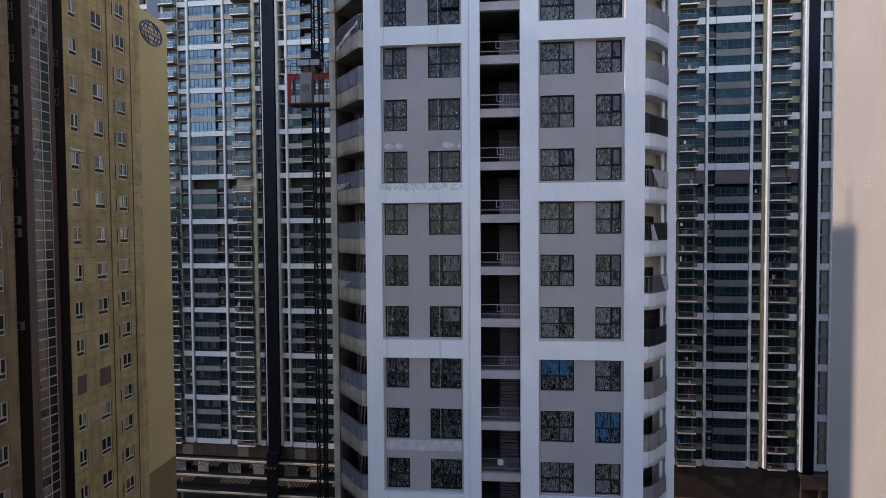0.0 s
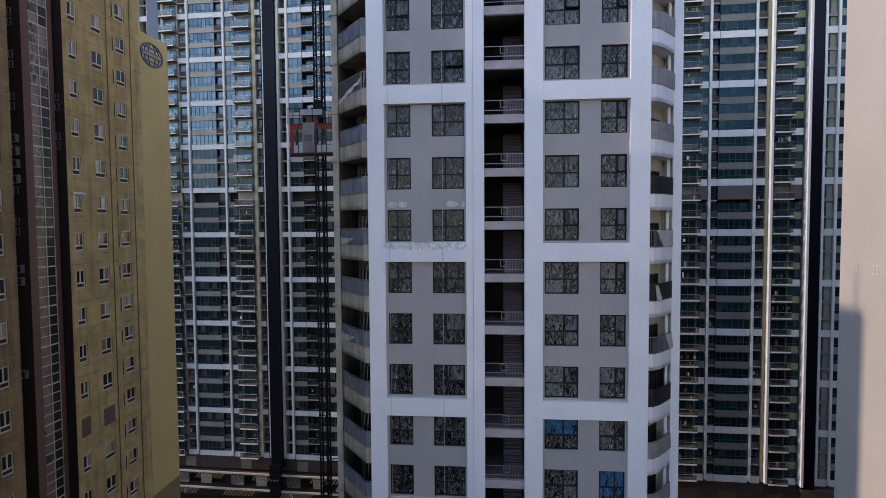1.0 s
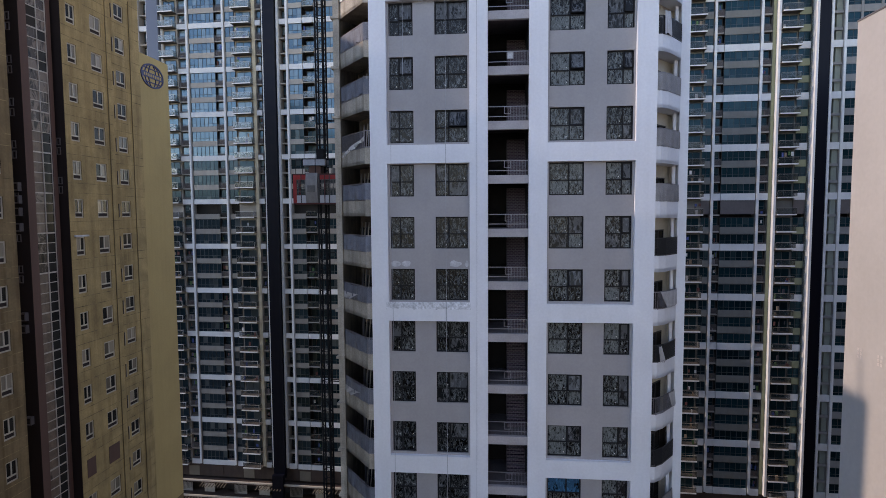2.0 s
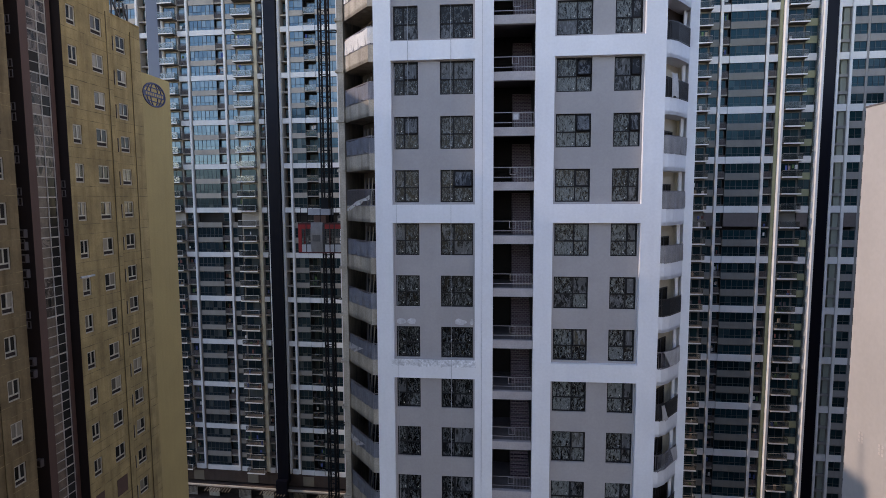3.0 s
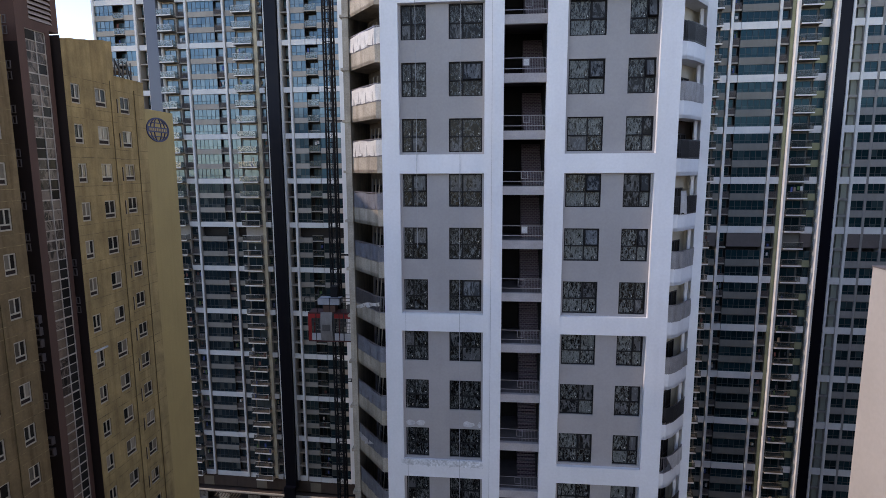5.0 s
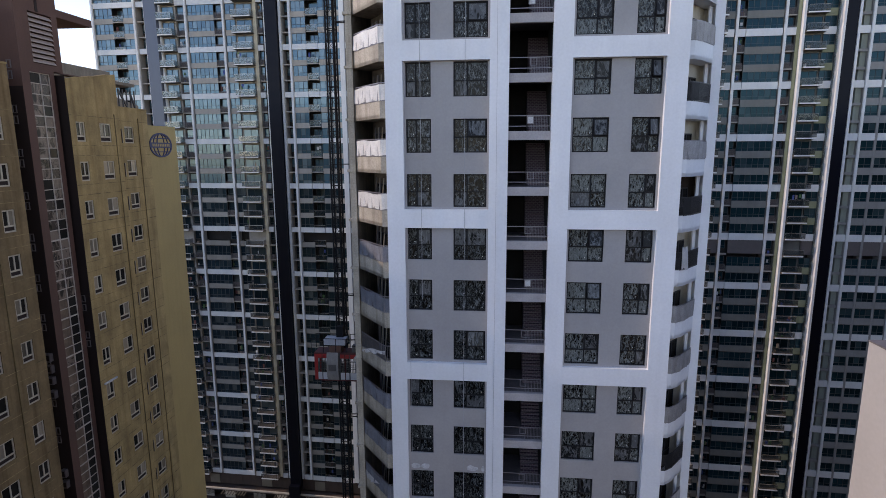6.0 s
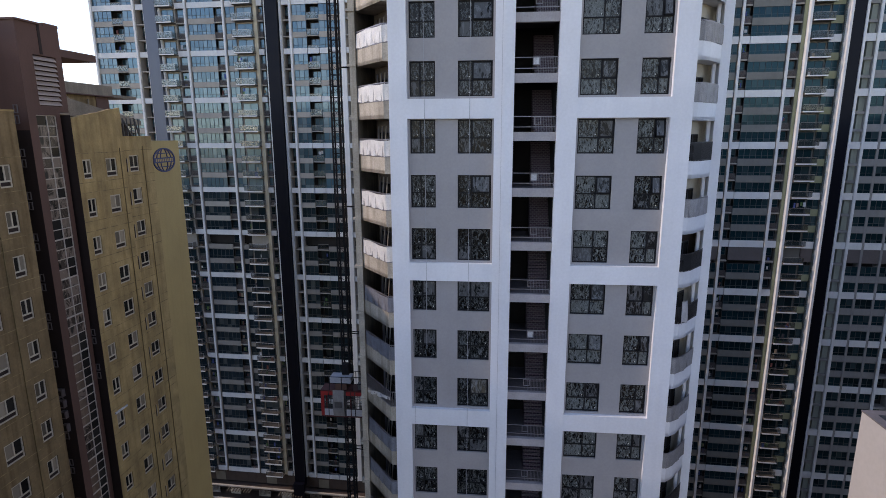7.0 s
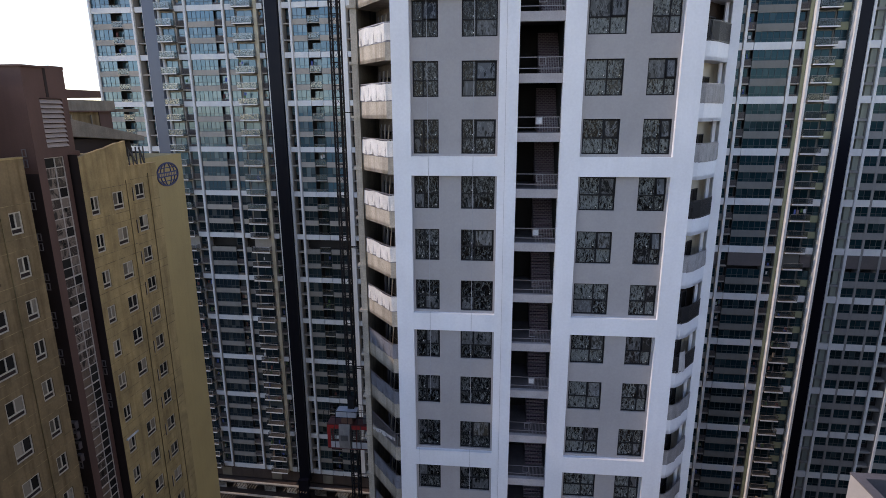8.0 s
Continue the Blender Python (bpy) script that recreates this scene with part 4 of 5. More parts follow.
N = 40
for i in range(N):
    a, b = 2 * math.pi * i / N, 2 * math.pi * (i + 1) / N
    em.bar(oval(a), oval(b), 0.17, LOGO_BLUE)
for k in (0.33, 0.68):
    for sgn in (-1, 1):
        for i in range(14):
            a, b = -math.pi / 2 + math.pi * i / 14, -math.pi / 2 + math.pi * (i + 1) / 14
            em.bar((hx(-44.46), hy(CY) + sgn * RY * k * math.cos(a), CZ + RZ * math.sin(a)), (hx(-44.46), hy(CY) + sgn * RY * k * math.cos(b), CZ + RZ * math.sin(b)), 0.11, LOGO_BLUE)
for dz in (-0.85, 0.85):
    q = math.sqrt(1 - (dz / RZ) ** 2) * RY
    em.bar((hx(-44.46), hy(CY) - q, CZ + dz), (hx(-44.46), hy(CY) + q, CZ + dz), 0.11, LOGO_BLUE)
emb = part("emblem", em, hotel, label="dark blue oval globe emblem")
band_em = Boxes().box(hx(-44.44), hx(-44.40), hy(CY - 2.15), hy(CY + 2.15), CZ - 0.33, CZ + 0.33, LOGO_BLUE)
part("emblem_band", band_em, emb)
strokes = Boxes()
for i in range(10):
    y = hy(CY - 1.85) + i * 0.38
    strokes.box(hx(-44.40), hx(-44.385), y, y + 0.22, CZ - 0.17, CZ + 0.17, OCHRE_PLAIN)
part("emblem_strokes", strokes, emb)

# brown shaft with its glazed strip
shaft = Boxes()
SX, S0, S1, G0, G1 = -33.5, 37.6, 40.46, 38.28, 40.08
shaft.lattice([hy(v) for v in (S0, G0, G1, S1)], [0, 0.6, 90.45, 90.7], {(1, 1)}, hx(-35.2), hx(SX), BROWN, "x")
shaft.box(hx(-48), hx(-35.2), hy(S0), hy(40.84), 0, 90.7, BROWN)
LV0, LV1, P1 = 38.75, 40.8, 41.35
pent = Boxes().lattice([hy(v) for v in (S0, LV0, LV1, P1)], [90.7, 91.1, 94.55, 96.6], {(1, 1)}, hx(-35.2), hx(SX), BROWN, "x")
pent.box(hx(-48), hx(-35.2), hy(S0), hy(P1), 90.7, 96.3, BROWN)
pent_ob = part("penthouse", pent, hotel, label="brown painted roof penthouse")
# thin dark plate lays the recess shade on the shaft's side
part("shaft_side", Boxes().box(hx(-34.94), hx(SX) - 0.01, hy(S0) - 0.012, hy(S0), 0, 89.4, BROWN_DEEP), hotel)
part("brown_shaft", shaft, hotel, label="dark brown painted lift shaft")
part("shaft_cap", Boxes().box(hx(-48.2), hx(SX + 0.15), hy(S0 - 0.1), hy(G1 - 0.4), 96.6, 96.72, BROWN).box(hx(-35.2), hx(SX + 0.02), hy(G1 - 0.05), hy(P1 + 0.03), 96.6, 96.82, BROWN), hotel)
# brown block added past the view's edge to shadow the left balconies
part("roof_tank_house", Boxes().box(hx(-48), hx(-37.2), hy(29.5), hy(S0 - 0.12), 89.4, 96.35, BROWN), hotel, label="brown roof block added for its shadow")
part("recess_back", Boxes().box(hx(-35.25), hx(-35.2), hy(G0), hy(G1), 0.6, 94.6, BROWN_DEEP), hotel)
# recess and return beside the shaft: shade painted as deep brown
part("recess_wall", Boxes().box(hx(-48), hx(-34.95), hy(36.15), hy(S0), 0, 89.4, BROWN_DEEP).box(hx(-35.2), hx(-33.02), hy(40.83), hy(40.845), 0, 90.5, BROWN_DEEP), hotel, label="recessed wall with its shade in the deep brown")
for i in range(10):
    z = 91.15 + i * 0.34
    part("louvre", Boxes().solid([(hx(SX) + 0.02, hy(LV0), z), (hx(SX) + 0.02, hy(LV1), z), (hx(SX) - 0.16, hy(LV1), z + 0.22), (hx(SX) - 0.16, hy(LV0), z + 0.22),
                                  (hx(SX) + 0.02, hy(LV0), z + 0.06), (hx(SX) + 0.02, hy(LV1), z + 0.06), (hx(SX) - 0.16, hy(LV1), z + 0.28), (hx(SX) - 0.16, hy(LV0), z + 0.28)],
                                 [(3, 2, 1, 0), (4, 5, 6, 7), (0, 1, 5, 4), (1, 2, 6, 5), (2, 3, 7, 6), (3, 0, 4, 7)], LOUVRE), pent_ob)
grid = Boxes()
RH = 0.748
for i in range(120):
    z = 90.45 - i * RH
    wdt = 0.1 if i % 4 == 0 else 0.055
    grid.box(hx(SX) - 0.16, hx(SX) - 0.06, hy(G0), hy(G1), z - wdt / 2, z + wdt / 2, SHAFT_BAR)
for y in (G0 + 0.03, (G0 + G1) / 2 + 0.05, G1 - 0.03):
    grid.box(hx(SX) - 0.158, hx(SX) - 0.055, hy(y) - 0.03, hy(y) + 0.03, 0.7, 90.5, SHAFT_BAR)
glaz = part("glazing_grid", grid, hotel, label="pale glazing bars")
pane_l = [Boxes().box(hx(SX) - 0.13, hx(SX) - 0.11, hy(G0), hy((G0 + G1) / 2 + 0.05), -RH, 0, m).mesh("pane") for m in (SHAFT_PANE, GLASS_DARK, STAINED_PANE)]
pane_r = [Boxes().box(hx(SX) - 0.13, hx(SX) - 0.11, hy((G0 + G1) / 2 + 0.05), hy(G1), -RH, 0, m).mesh("pane") for m in (SHAFT_PANE, GLASS_DARK, STAINED_PANE)]
for i in range(119):
    z = 90.45 - i * RH
    # painted mottle of reflections above, rust stains on one side and dark glass on the other below
    part("pane", pane_l[(rnd.random() < 0.25) if z > 74 else 2 * (rnd.random() < 0.8)], glaz, (0, 0, z))
    part("pane", pane_r[(rnd.random() < 0.3) if z > 74 else 1], glaz, (0, 0, z))
# air units and pipes in the dark recess
unit = Boxes().box(0, 0.42, -0.3, 0, 0, 0.6, CLIP).box(0.08, 0.34, -0.32, -0.3, 0.1, 0.5, BROWN_DEEP).mesh("air_unit")
clip = Boxes().lattice([0, 0.05, 0.27, 0.32], [0, 0.06, 0.5, 0.56], {(1, 1)}, -0.06, 0, CLIP).mesh("bracket")
for z in (69.6, 68.7, 67.8, 66.7, 60.2, 59.3, 52.5):
    part("air_unit", unit, hotel, (hx(-34.35), hy(37.585), z), "grey air conditioning unit")
for i in range(6, 16):
    z = 45 + i * 2.99
    for dz in (0, 0.72):
        part("bracket", clip, hotel, (hx(-34.47), hy(37.585), z + dz))
        if i in (8, 9):
            part("bracket", clip, hotel, (hx(-33.75), hy(40.828), z + 0.6 + dz))
# roof structures
r = random.Random(11)
ys = [40.85 + i * 0.505 for i in range(12)]
hs = [0.1 + 0.09 * i + r.uniform(-0.06, 0.06) for i in range(12)]
c = [(hx(x), hy(y), z) for x in (-33.3, -33.0) for y, z in [(ys[0], 90.2), *[(y, 90.2 + h) for y, h in zip(ys, hs)], (ys[-1], 90.2)]]
wedge = Boxes().solid(c, [tuple(range(14)), tuple(range(27, 13, -1))] + [(i, (i + 1) % 14, 14 + (i + 1) % 14, 14 + i) for i in range(14)], YELLOW)
part("parapet", wedge, hotel, label="ragged ochre parapet")
part("roof_slab", Boxes().box(hx(-38), hx(-33.65), hy(41.36), hy(45.2), 94.72, 95.26, BROWN), hotel, label="thin brown roof canopy")
part("roof_room", Boxes().box(hx(-60), hx(-51.6), hy(60.5), hy(68.5), 88.22, 93.85, OCHRE_SHADED), hotel, label="ochre roof room")
part("roof_room", Boxes().box(hx(-60), hx(-51.5), hy(68.5), hy(70.7), 88.22, 93.85, BROWN), hotel, label="brown painted roof room")
part("roof_slab", Boxes().box(hx(-61), hx(-51.0), hy(59.6), hy(70.95), 93.85, 95.08, ROOF_GREY).box(hx(-61), hx(-50.9), hy(59.5), hy(71.05), 93.72, 93.846, BROWN),
     hotel, label="weathered concrete roof slab with a deep fascia")
part("roof_slab", Boxes().box(hx(-60), hx(-51.0), hy(70.96), hy(75.7), 93.7, 94.08, ROOF_GREY), hotel)
shed = [(-47.6, 57.5, 93.2), (-46.5, 69.4, 90.7), (-46.5, 69.4, 90.15), (-47.6, 57.5, 91.2), (-51.2, 57.5, 93.2), (-51.2, 69.4, 90.7), (-51.2, 69.4, 90.15), (-51.2, 57.5, 91.2)]
part("sloping_roof", Boxes().solid([(hx(x), hy(y), z) for x, y, z in shed], [(0, 3, 2, 1), (4, 5, 6, 7), (0, 1, 5, 4), (3, 7, 6, 2), (1, 2, 6, 5), (0, 4, 7, 3)], ROOF_GREY),
     hotel, label="stained sloping concrete canopy")
# dark wall fills the shadow under the canopy
part("canopy_wall", Boxes().box(hx(-51.2), hx(-48.2), hy(57.8), hy(69.0), 88.22, 90.7, BROWN_DEEP), hotel, label="canopy wall, its dark colour standing for shade")
for y, z, r0 in ((63.6, 93.4, 0.16), (66.9, 93.3, 0.13)):
    part("roof_pipe", Boxes().bar((hx(-51.4), hy(y), 89.0), (hx(-51.4), hy(y), z), r0, ROOF_GREY), hotel)
part("penthouse_groove", Boxes().box(hx(SX), hx(SX) + 0.02, hy(39.42), hy(39.66), 94.62, 96.62, BROWN_DEEP), hotel)
part("roof_house", Boxes().box(hx(-49.5), hx(-36.5), hy(41.5), hy(45.5), 88, 90.5, BROWN), hotel, label="low brown roof house")
fr2 = Boxes()
for i in range(7):
    y = 48.3 + i * 0.55
    fr2.bar((hx(-34.95), hy(y), 88.9), (hx(-34.95), hy(y), 90.5), 0.09, BLACK_RAIL)
fr2.bar((hx(-34.95), hy(49.4), 90.4), (hx(-34.95), hy(50.5), 88.9), 0.12, BLACK_RAIL).bar((hx(-34.95), hy(51.0), 90.4), (hx(-34.95), hy(51.6), 88.9), 0.12, BLACK_RAIL)
part("sign_frame", fr2, hotel, label="dark steel sign frame on the roof edge")

# ---- far apartment towers ----
BG_TURN = math.degrees(math.atan(-0.04))
UX = Vector((1, -0.04, 0)).normalized()
LEVELS = [18.4 + 2.873 * i for i in range(18)] + [70.1 + 2.767 * i for i in range(20)]
BG_TOP = LEVELS[-1]


def far_tower(name, u0, label):
    at = Vector((0, 101.05, 0)) + UX * u0
    return thing(name, (at.x, at.y, 0), label, "building", "far apartment towers", turn=BG_TURN)


def glazed(wd, ht, panes):
    """Window bars and glass of one bay."""
    us = [0]
    for i in range(panes):
        us += [max(0.05, wd * i / panes + 0.03), wd * (i + 1) / panes - (0.03 if i < panes - 1 else 0.05)]
    us.append(wd)
    fr = Boxes().lattice(us, [0, 0.04, ht * 0.3, ht * 0.3 + 0.05, ht - 0.04, ht], {(2 * i + 1, j) for i in range(panes) for j in (1, 3)}, 0.1, 0.2, BG_BAR)
    glass = []
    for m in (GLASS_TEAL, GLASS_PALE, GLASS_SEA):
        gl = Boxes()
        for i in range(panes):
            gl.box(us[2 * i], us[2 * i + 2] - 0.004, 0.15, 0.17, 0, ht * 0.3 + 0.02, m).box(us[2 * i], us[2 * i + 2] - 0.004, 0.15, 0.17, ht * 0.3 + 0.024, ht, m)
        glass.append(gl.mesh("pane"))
    return fr.mesh("window"), glass


def is_white(i):
    return i % 3 == 0


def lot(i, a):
    """Which glass a storey has: upper storeys of the western towers have a bright reflection put into the glass
    colour.
    """
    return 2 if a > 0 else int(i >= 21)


def add_columns(tower_ob, u0, cols):
    """cols: kind, from u, to u; each kind repeats on every storey."""
    for kind, a, b, *more in cols:
        x0, wd = a - u0, b - a
        plain = BG_PALE if a > 52.6 else BG_OLIVE_GREY if a > 0 else BG_GREY
        if kind == "edge":
            part("glass_edge", Boxes().box(x0, x0 + wd, -0.45, -0.1, 18.5, BG_TOP, GLASS_RAIL), tower_ob, label="pale green glass edge")
            continue
        if kind in ("fin", "strip", "wall"):
            v0 = {"fin": -0.55, "strip": -0.9, "wall": -0.1}[kind]
            mat = more[0] if more else {"fin": BG_WHITE, "strip": BG_NAVY, "wall": BG_GREY}[kind]
            if len(more) > 1:
                v0 = more[1]
            if kind == "fin":
                # a slim white fin on a grey pier
                slim, v0 = min(wd, 0.36), (v0 if v0 < -0.6 else -0.3)
                mid = x0 + wd / 2
                part("fin", Boxes().box(mid - slim / 2, mid + slim / 2, v0, 0.1, 18.3, BG_TOP, mat), tower_ob)
                part("pier", Boxes().box(x0, x0 + wd, -0.02, 1.6, 18.3, BG_TOP, plain), tower_ob)
                continue
            if kind == "wall":
                part("wall", Boxes().box(x0, x0 + wd, v0, 0.12, 18.3, BG_TOP, mat).box(x0, x0 + wd, 0.124, 1.6, 18.3, BG_TOP, plain), tower_ob)
                continue
            part("dark_strip", Boxes().box(x0, x0 + wd, v0, 1.6, 16.5, BG_TOP, mat), tower_ob)
            if kind == "strip" and -50 < a < 0:
                part("dark_strip", Boxes().box(x0, x0 + wd, -1.85, -0.95, 0, 17.4, mat), tower_ob)
            continue
        low, sill = (-0.4, 0.75) if a > 0 else (-0.3, 0.65)
        sp = [Boxes().box(0, wd, -0.06 if m is BG_WHITE else 0, 0.3, low, sill, m).mesh("spandrel") for m in (more[0] if more else plain, BG_WHITE, BG_GREY_DIM)]
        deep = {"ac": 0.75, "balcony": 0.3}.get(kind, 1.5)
        # back walls of recesses carry their shade as a near-black colour
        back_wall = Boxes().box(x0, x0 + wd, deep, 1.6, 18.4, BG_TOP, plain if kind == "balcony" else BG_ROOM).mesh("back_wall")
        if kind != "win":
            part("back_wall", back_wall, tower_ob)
        if kind == "win":
            n = max(1, round(wd / 0.85))
            wm, gm = glazed(wd, 2.5 + low - sill + 0.27, n)
        elif kind in ("ac", "recess"):
            floor = Boxes().box(0, wd, 0.0, 1.5, -0.4 if a > 52.6 else -0.18, 0.04, plain if a > 52.6 else BG_GREY).mesh("floor")
            if 55 < a < 56:
                part("wall", Boxes().box(x0 + wd * 0.5, x0 + wd, 0.5, 1.6, 18.4, BG_TOP, BG_SAGE), tower_ob, label="sage painted recess wall")
            rail_m = Boxes()
            for j in range(9):
                rail_m.box(0, wd, 0.05, 0.09, 0.12 + j * 0.11, 0.18 + j * 0.11, AC_BROWN)
            rail_m = rail_m.mesh("louvre_rail")
            wm, gm = glazed(wd * 0.75, 1.5, 1)
        elif kind in ("loggia", "balcony"):
            out = -1.35 if kind == "balcony" else -0.05
            edge = BG_WHITE if kind == "balcony" else BG_GREY
            floor = Boxes().box(0, wd, out, out + 0.1, -0.13, 0.07, edge).box(0, wd, out + 0.1, 1.5, -0.14, 0.06, BG_FLOOR).mesh("floor")
            rls = []
            for rail_glass in (GLASS_CLEAR, GLASS_RAIL):
                rl = Boxes()
                rl.box(0, wd, out + 0.02, out + 0.05, 0.15, 1.05, rail_glass)
                if kind == "balcony":
                    rl.box(0.0, 0.03, out + 0.05, 0.0, 0.15, 1.05, rail_glass).box(wd - 0.03, wd, out + 0.05, 0.0, 0.15, 1.05, rail_glass)
                rl.bar((0, out + 0.03, 1.08), (wd, out + 0.03, 1.08), 0.04, BG_WHITE if a < 0 and kind == "balcony" else BG_GREY)
                if kind == "balcony" and a < 0:
                    rl.box(wd - 0.12, wd - 0.03, out + 0.06, out + 0.2, 0.1, 1.06, BG_WHITE)
                rls.append(rl.mesh("glass_rail"))
            wm, gm = glazed(wd * 0.8, 2.2, 2)
        for i, z in enumerate(LEVELS[:-1]):
            h = LEVELS[i + 1] - z
            mech = i == 17
            if kind == "win":
                if mech and a > 0:
                    part("service_panel", Boxes().box(x0, x0 + wd, 0.05, 0.2, z + 0.1, z + h - 0.41, AC_BROWN), tower_ob, label="plain brown service floor panel")
                    continue
                # western storeys below the service floor get the shaded grey copy
                part("spandrel", sp[1 if is_white(i) else 2 if a < 0 and i < 18 else 0], tower_ob, (x0, 0, z))
                if mech:
                    continue
                ob = part("window", wm, tower_ob, (x0, 0, z + sill))
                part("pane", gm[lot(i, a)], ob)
            elif kind in ("ac", "recess"):
                if is_white(i):
                    part("spandrel", sp[1], tower_ob, (x0, 0.02, z))
                ob = part("recess_floor", floor, tower_ob, (x0, 0.1, z))
                if kind == "ac" and not mech:
                    part("louvre_rail", rail_m, ob)
                ob = part("window", wm, tower_ob, (x0 + 0.1, deep - 0.25, z + 0.9))
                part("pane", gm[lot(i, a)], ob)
            else:
                if is_white(i) and kind == "loggia":
                    part("spandrel", sp[1], tower_ob, (x0, -0.02, z))
                ob = part("balcony", floor, tower_ob, (x0, 0, z))
                # upper western rails: reflected sky painted in as paler glass
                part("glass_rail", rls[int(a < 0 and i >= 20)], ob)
                if not mech:
                    ob = part("balcony_window", wm, tower_ob, (x0 + wd * 0.1, 0.0 if kind == "balcony" else 1.2, z + 0.1))
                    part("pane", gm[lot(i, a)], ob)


def finish(tower_ob, u0, u1):
    part("roof", Boxes().box(0, u1 - u0, 0.0, 16, BG_TOP, BG_TOP + 0.4, BG_GREY), tower_ob)
    part("rear_wall", Boxes().box(0, u1 - u0, 15.6, 16, 0, BG_TOP, BG_GREY), tower_ob)
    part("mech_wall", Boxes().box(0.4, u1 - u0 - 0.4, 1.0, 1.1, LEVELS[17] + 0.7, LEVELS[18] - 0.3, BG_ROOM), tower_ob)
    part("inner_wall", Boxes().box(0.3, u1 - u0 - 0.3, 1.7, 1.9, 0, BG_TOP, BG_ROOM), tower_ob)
    part("side_wall", Boxes().box(0, 0.3, 1.9, 15.6, 0, BG_TOP, BG_GREY).box(u1 - u0 - 0.3, u1 - u0, 1.9, 15.6, 0, BG_TOP, BG_GREY), tower_ob)


FAR = [
    ("far_tower", -77.2, -62.6, "pale apartment tower with teal windows and a navy strip", [
        ("fin", -77.2, -76.8), ("win", -76.8, -73.1), ("loggia", -73.1, -70.9), ("win", -70.9, -68.9), ("fin", -68.8, -68.2),
        ("recess", -68.1, -66.6), ("fin", -66.6, -66.0), ("strip", -66.0, -63.7, BG_NAVY_SKYLIT), ("fin", -63.7, -63.1)]),
    ("far_tower", -62.6, -40.0, "tall grey apartment tower with white bands and glass balconies", [
        ("balcony", -63.4, -60.5), ("ac", -60.4, -58.7), ("fin", -58.6, -58.1), ("win", -58.0, -52.9), ("ac", -52.9, -51.3), ("fin", -51.25, -50.8),
        ("win", -50.7, -48.9), ("balcony", -48.9, -45.3), ("wall", -45.3, -44.7, BG_TAN), ("ac", -44.7, -43.7), ("fin", -43.4, -42.8), ("strip", -42.8, -40.6), ("fin", -40.6, -40.0)]),
    ("far_tower", -40.0, -24.0, "grey apartment tower with recessed loggias behind a hoist", [
        ("recess", -40.0, -38.8), ("fin", -38.8, -38.2), ("win", -38.2, -35.6), ("loggia", -35.5, -33.4), ("win", -33.3, -31.2), ("win", -31.1, -29.3),
        ("wall", -29.3, -28.45, BG_WHITE, -0.25), ("recess", -28.4, -26.9), ("win", -26.8, -24.2)]),
    ("far_tower", 30.0, 52.66, "grey apartment tower with olive side fins and teal glazing", [
        ("win", 30.2, 32.2), ("balcony", 32.3, 35.3), ("win", 35.3, 36.7), ("fin", 36.8, 37.25, BG_WHITE, -0.3), ("ac", 37.3, 38.4), ("win", 38.5, 44.0), ("fin", 44.1, 44.55, BG_WHITE, -0.3),
        ("ac", 44.6, 46.0), ("wall", 46.05, 46.55, BG_OLIVE, -0.05), ("fin", 46.6, 46.96, BG_WHITE, -0.85), ("balcony", 47.05, 50.1), ("win", 50.1, 51.9, BG_OLIVE), ("edge", 51.92, 52.05), ("fin", 52.07, 52.43, BG_WHITE, -1.55), ("wall", 52.45, 52.655, BG_NAVY, -0.48)]),
    ("far_tower", 52.66, 84.0, "dark windowed apartment tower with white fins", [
        ("strip", 52.665, 54.7, BG_NAVY, -0.48), ("fin", 54.71, 55.1, BG_WHITE, -0.65), ("recess", 55.12, 56.85), ("fin", 56.9, 57.3, BG_WHITE, -0.5), ("win", 57.4, 59.4), ("wall", 59.4, 59.75, BG_PALE, -0.05), ("win", 59.8, 62.4), ("wall", 62.4, 62.75, BG_PALE, -0.05), ("win", 62.8, 64.6),
        ("fin", 64.7, 65.2), ("recess", 65.3, 67.2), ("fin", 67.3, 67.8), ("win", 67.9, 70.8), ("loggia", 70.9, 73.4), ("win", 73.5, 76.5), ("fin", 76.6, 77.1), ("win", 77.3, 83.6)]),
]
for name, u0, u1, label, cols in FAR:
    ob = far_tower(name, u0, label)
    add_columns(ob, u0, cols)
    finish(ob, u0, u1)

DOOR_TAN = material("door_tan_paint", (0.20, 0.165, 0.12), 0.7, 0.1, 0.05, 2, 0.2)
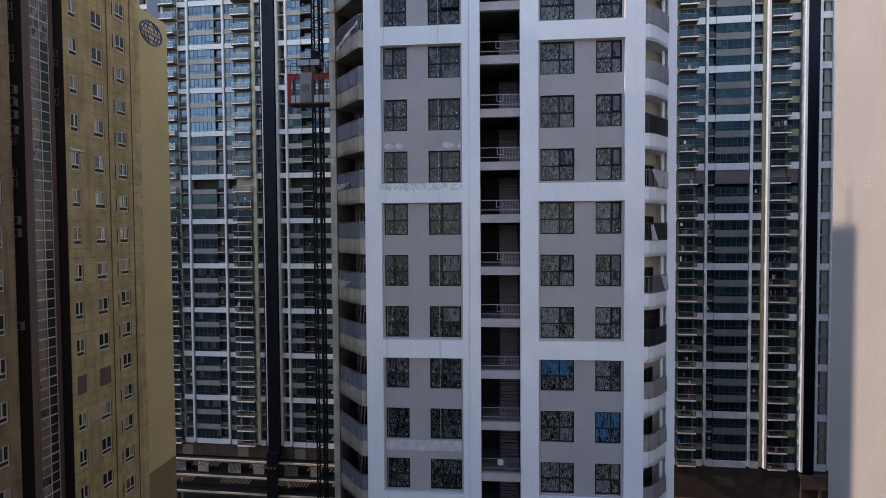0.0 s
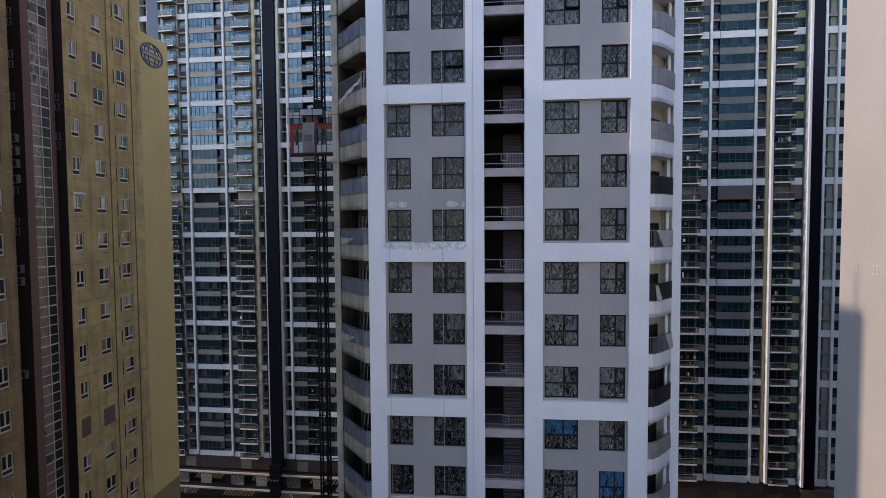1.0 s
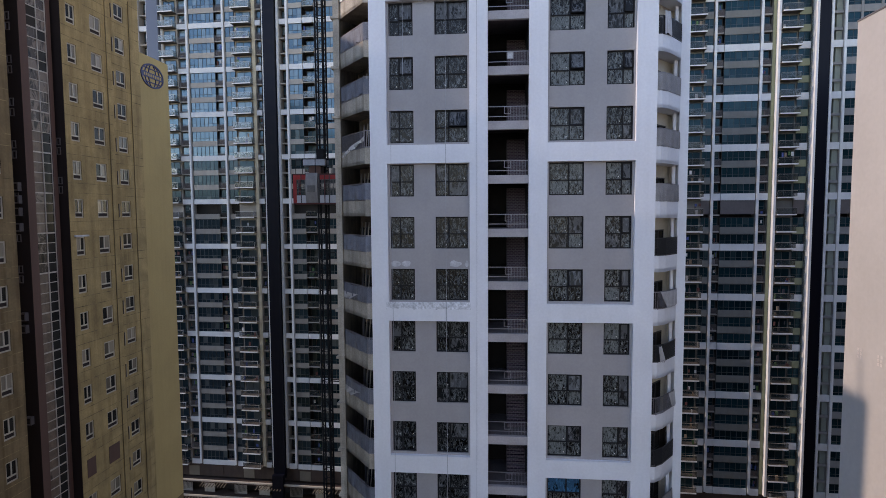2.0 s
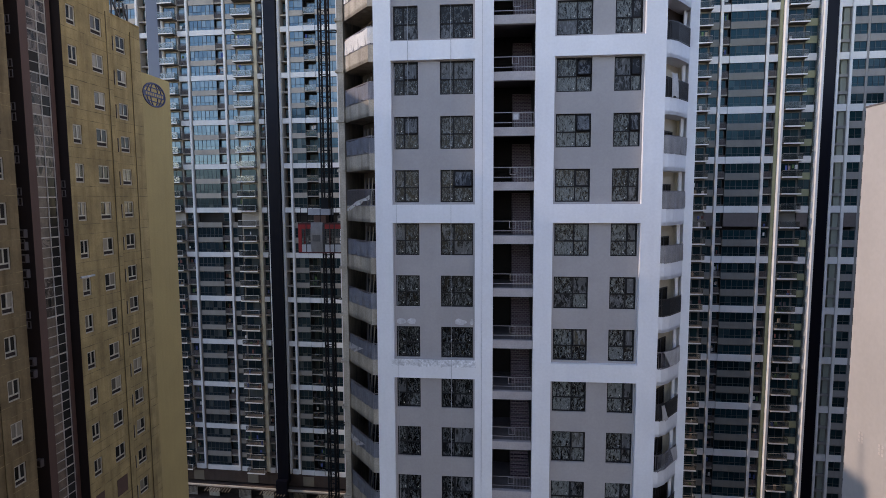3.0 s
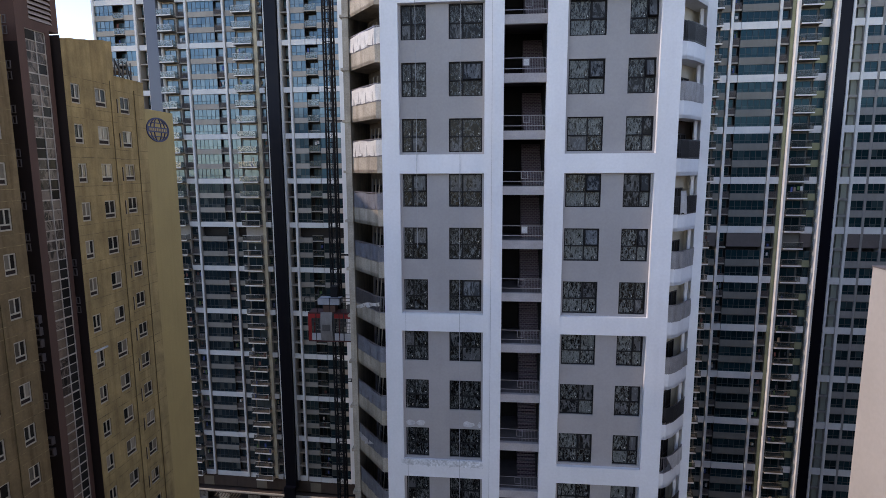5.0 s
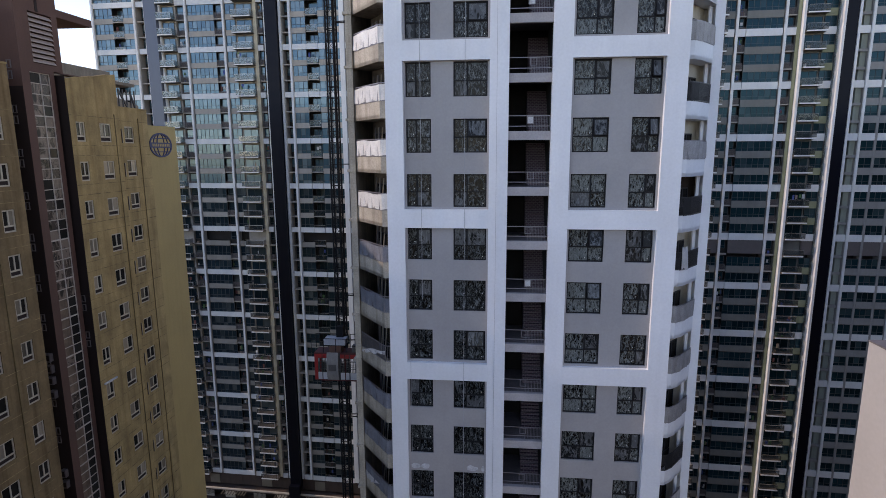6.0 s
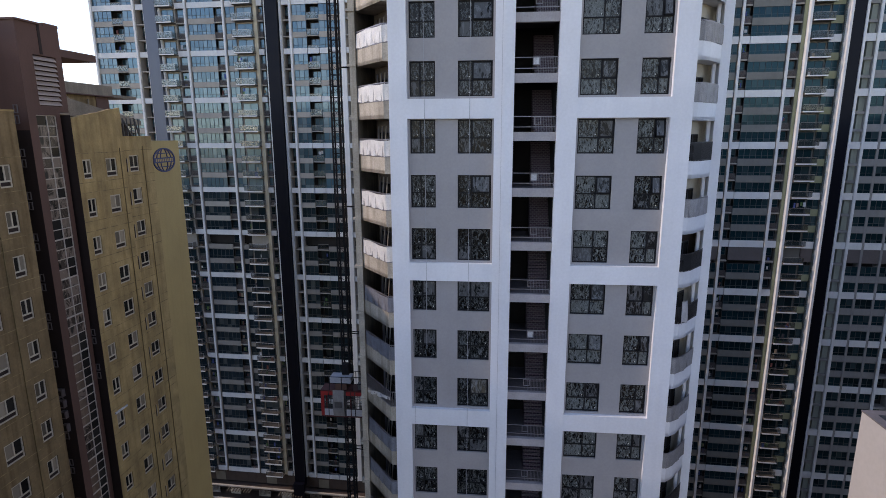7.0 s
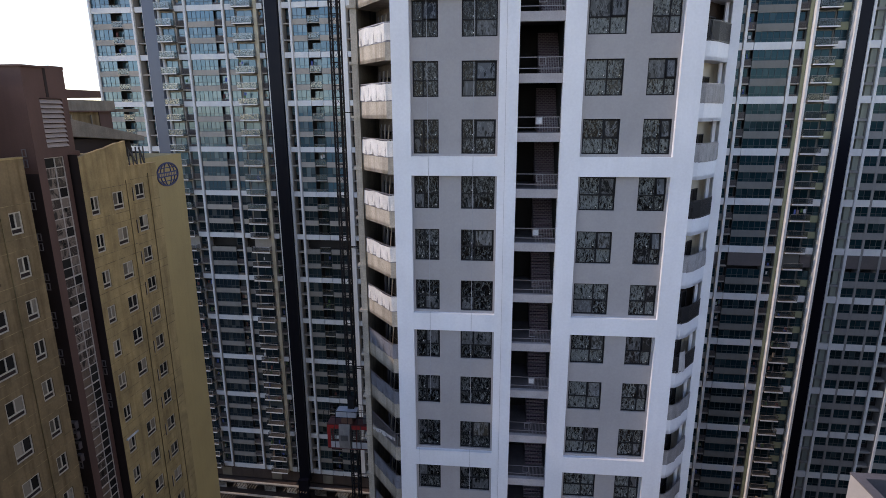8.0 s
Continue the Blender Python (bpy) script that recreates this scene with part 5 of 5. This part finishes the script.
# ---- podium under the far towers ----
for u0, u1 in ((-90.0, -24.0), (28.0, 90.0)):
    at = Vector((0, 101.05, 0)) + UX * u0
    pod = thing("podium", (at.x, at.y, 0), "brown rendered podium with pale ledges and parking openings", "podium", turn=BG_TURN)
    L = u1 - u0
    part("wall", Boxes().box(0, L, 0.2, 0.6, 15.6, 18.4, PODIUM_BROWN).box(0, L, 0.6, 16, 18.0, 18.3, PODIUM_BROWN), pod)
    # deep brown inner wall holds the shade of the openings
    part("inner_wall", Boxes().box(0, L, 5, 5.3, 0, 15.6, BROWN_DEEP), pod)
    for z, out in ((15.2, -1.3), (12.2, -1.6), (9.0, -1.6), (5.6, -1.6))[0 if u0 < 0 else 1:]:
        part("ledge", Boxes().box(0, L, out, 5, z - 0.3, z, PODIUM_BROWN).box(0, L, out - 0.12, out + 0.25, z, z + 0.26, PODIUM_LIGHT), pod)
    if u0 > 0:
        part("wall", Boxes().box(0, L, 0.2, 0.6, 12.3, 15.6, PODIUM_BROWN), pod)
        for a, b in ((39.3, 42.3), (47.4, 49.9)):
            part("infill_panel", Boxes().box(a - u0, b - u0, 0.13, 0.2, 14.6, 16.2, PODIUM_TAN), pod)
        ramp = Boxes().box(52.4 - u0, 58.3 - u0, -1.1, -0.8, 15.2, 17.5, PODIUM_TAN).box(52.4 - u0, 58.3 - u0, -0.8, 0.2, 17.2, 17.5, PODIUM_TAN)
        for a, b in ((52.4, 52.7), (55.3, 55.8), (57.9, 58.3)):
            ramp.box(a - u0, b - u0, -1.1, -0.8, 12.2, 15.2, PODIUM_TAN)
        part("ramp_house", ramp, pod, label="light brown rendered block over two dark openings")
    slat = Boxes().bar((0, -0.55, -0.75), (0.5, 0.05, 0.0), 0.13, AWNING).mesh("awning_slat")
    hatch = Boxes().box(0, 2.6, 0, 0.1, 0, 2.7, BG_GREY)
    for j in range(9):
        hatch.bar((0.1, -0.03, 0.1 + 0.22 * j), (2.5, -0.03, 0.8 + 0.22 * j), 0.05, BROWN_DEEP)
    hatch = hatch.mesh("louvre_panel")
    plain = Boxes().box(0, 2.2, 0, 0.1, 0, 2.7, PODIUM_LIGHT).mesh("infill_panel")
    r = random.Random(int(u0))
    x = (-57.8 - u0) % 11.6
    while x < L - 9:
        if u0 < 0:
            for j in range(9):
                part("awning_slat", slat, pod, (x + 0.62 * j, -1.45, 15.2))
            low = x + (5.8 if r.random() < 0.9 else -4.0)
            for j in range(10):
                part("awning_slat", slat, pod, (low + 0.62 * j, -1.75, 12.2))
            part("louvre_panel", hatch, pod, (x + 6.0, 0.4, 12.2))
            part("infill_panel", plain, pod, (x - 0.4, 0.4, 12.2))
        if u0 < 0:
            part("service_door", Boxes().box(x + 1.5, x + 3.9, 0.14, 0.2, 15.65, 17.6, PODIUM_BROWN), pod, label="brown service door")
            part("service_door", Boxes().box(x + 8.2, x + 10.4, 0.14, 0.2, 15.65, 17.6, DOOR_TAN), pod, label="pale service door")
        x += 11.6

# washing and odds and ends on the far balconies
CLOTHS = [material("cloth_" + n, c, 0.9, 0.2, 0.1, 0.3, 0.1, bump=0) for n, c in
          (("white", (0.6, 0.6, 0.6)), ("rust", (0.16, 0.06, 0.05)), ("blue", (0.06, 0.10, 0.30)), ("dark", (0.05, 0.05, 0.06)), ("tan", (0.3, 0.22, 0.15)), ("green", (0.08, 0.16, 0.06)))]
for name, u0, u1, label, cols in FAR:
    r = random.Random(int(u0) + 500)
    bx = Boxes()
    for kind, a, b, *more in cols:
        if kind not in ("loggia", "balcony", "ac"):
            continue
        v = {"loggia": 0.3, "balcony": -1.0, "ac": 0.5}[kind]
        for z in LEVELS[:-1]:
            if r.random() < (0.5 if z < 70 else 0.2):
                for j in range(r.randint(1, 5)):
                    x = r.uniform(a + 0.1, b - 0.5) - u0
                    wd = r.uniform(0.2, 0.45)
                    m = r.choice(CLOTHS)
                    if r.random() < 0.5:
                        top = z + r.uniform(1.7, 2.1)
                        bx.prism([(x, v), (x + wd * 0.3, v - 0.04), (x + wd * 0.7, v + 0.03), (x + wd, v), (x + wd * 0.5, v + 0.07)], top - r.uniform(0.4, 0.8), top, m)
                    else:
                        bx.prism([(x, v), (x + wd, v - 0.05), (x + wd * 1.1, v + 0.3), (x + 0.1, v + 0.35)], z + 0.1, z + r.uniform(0.35, 0.95), m)
    at = Vector((0, 101.05, 0)) + UX * u0
    lone("balcony_clutter", bx, (at.x, at.y, 0), "mixed washing, pots and boxes on far balconies", "clutter", kind="stuff", turn=BG_TURN)
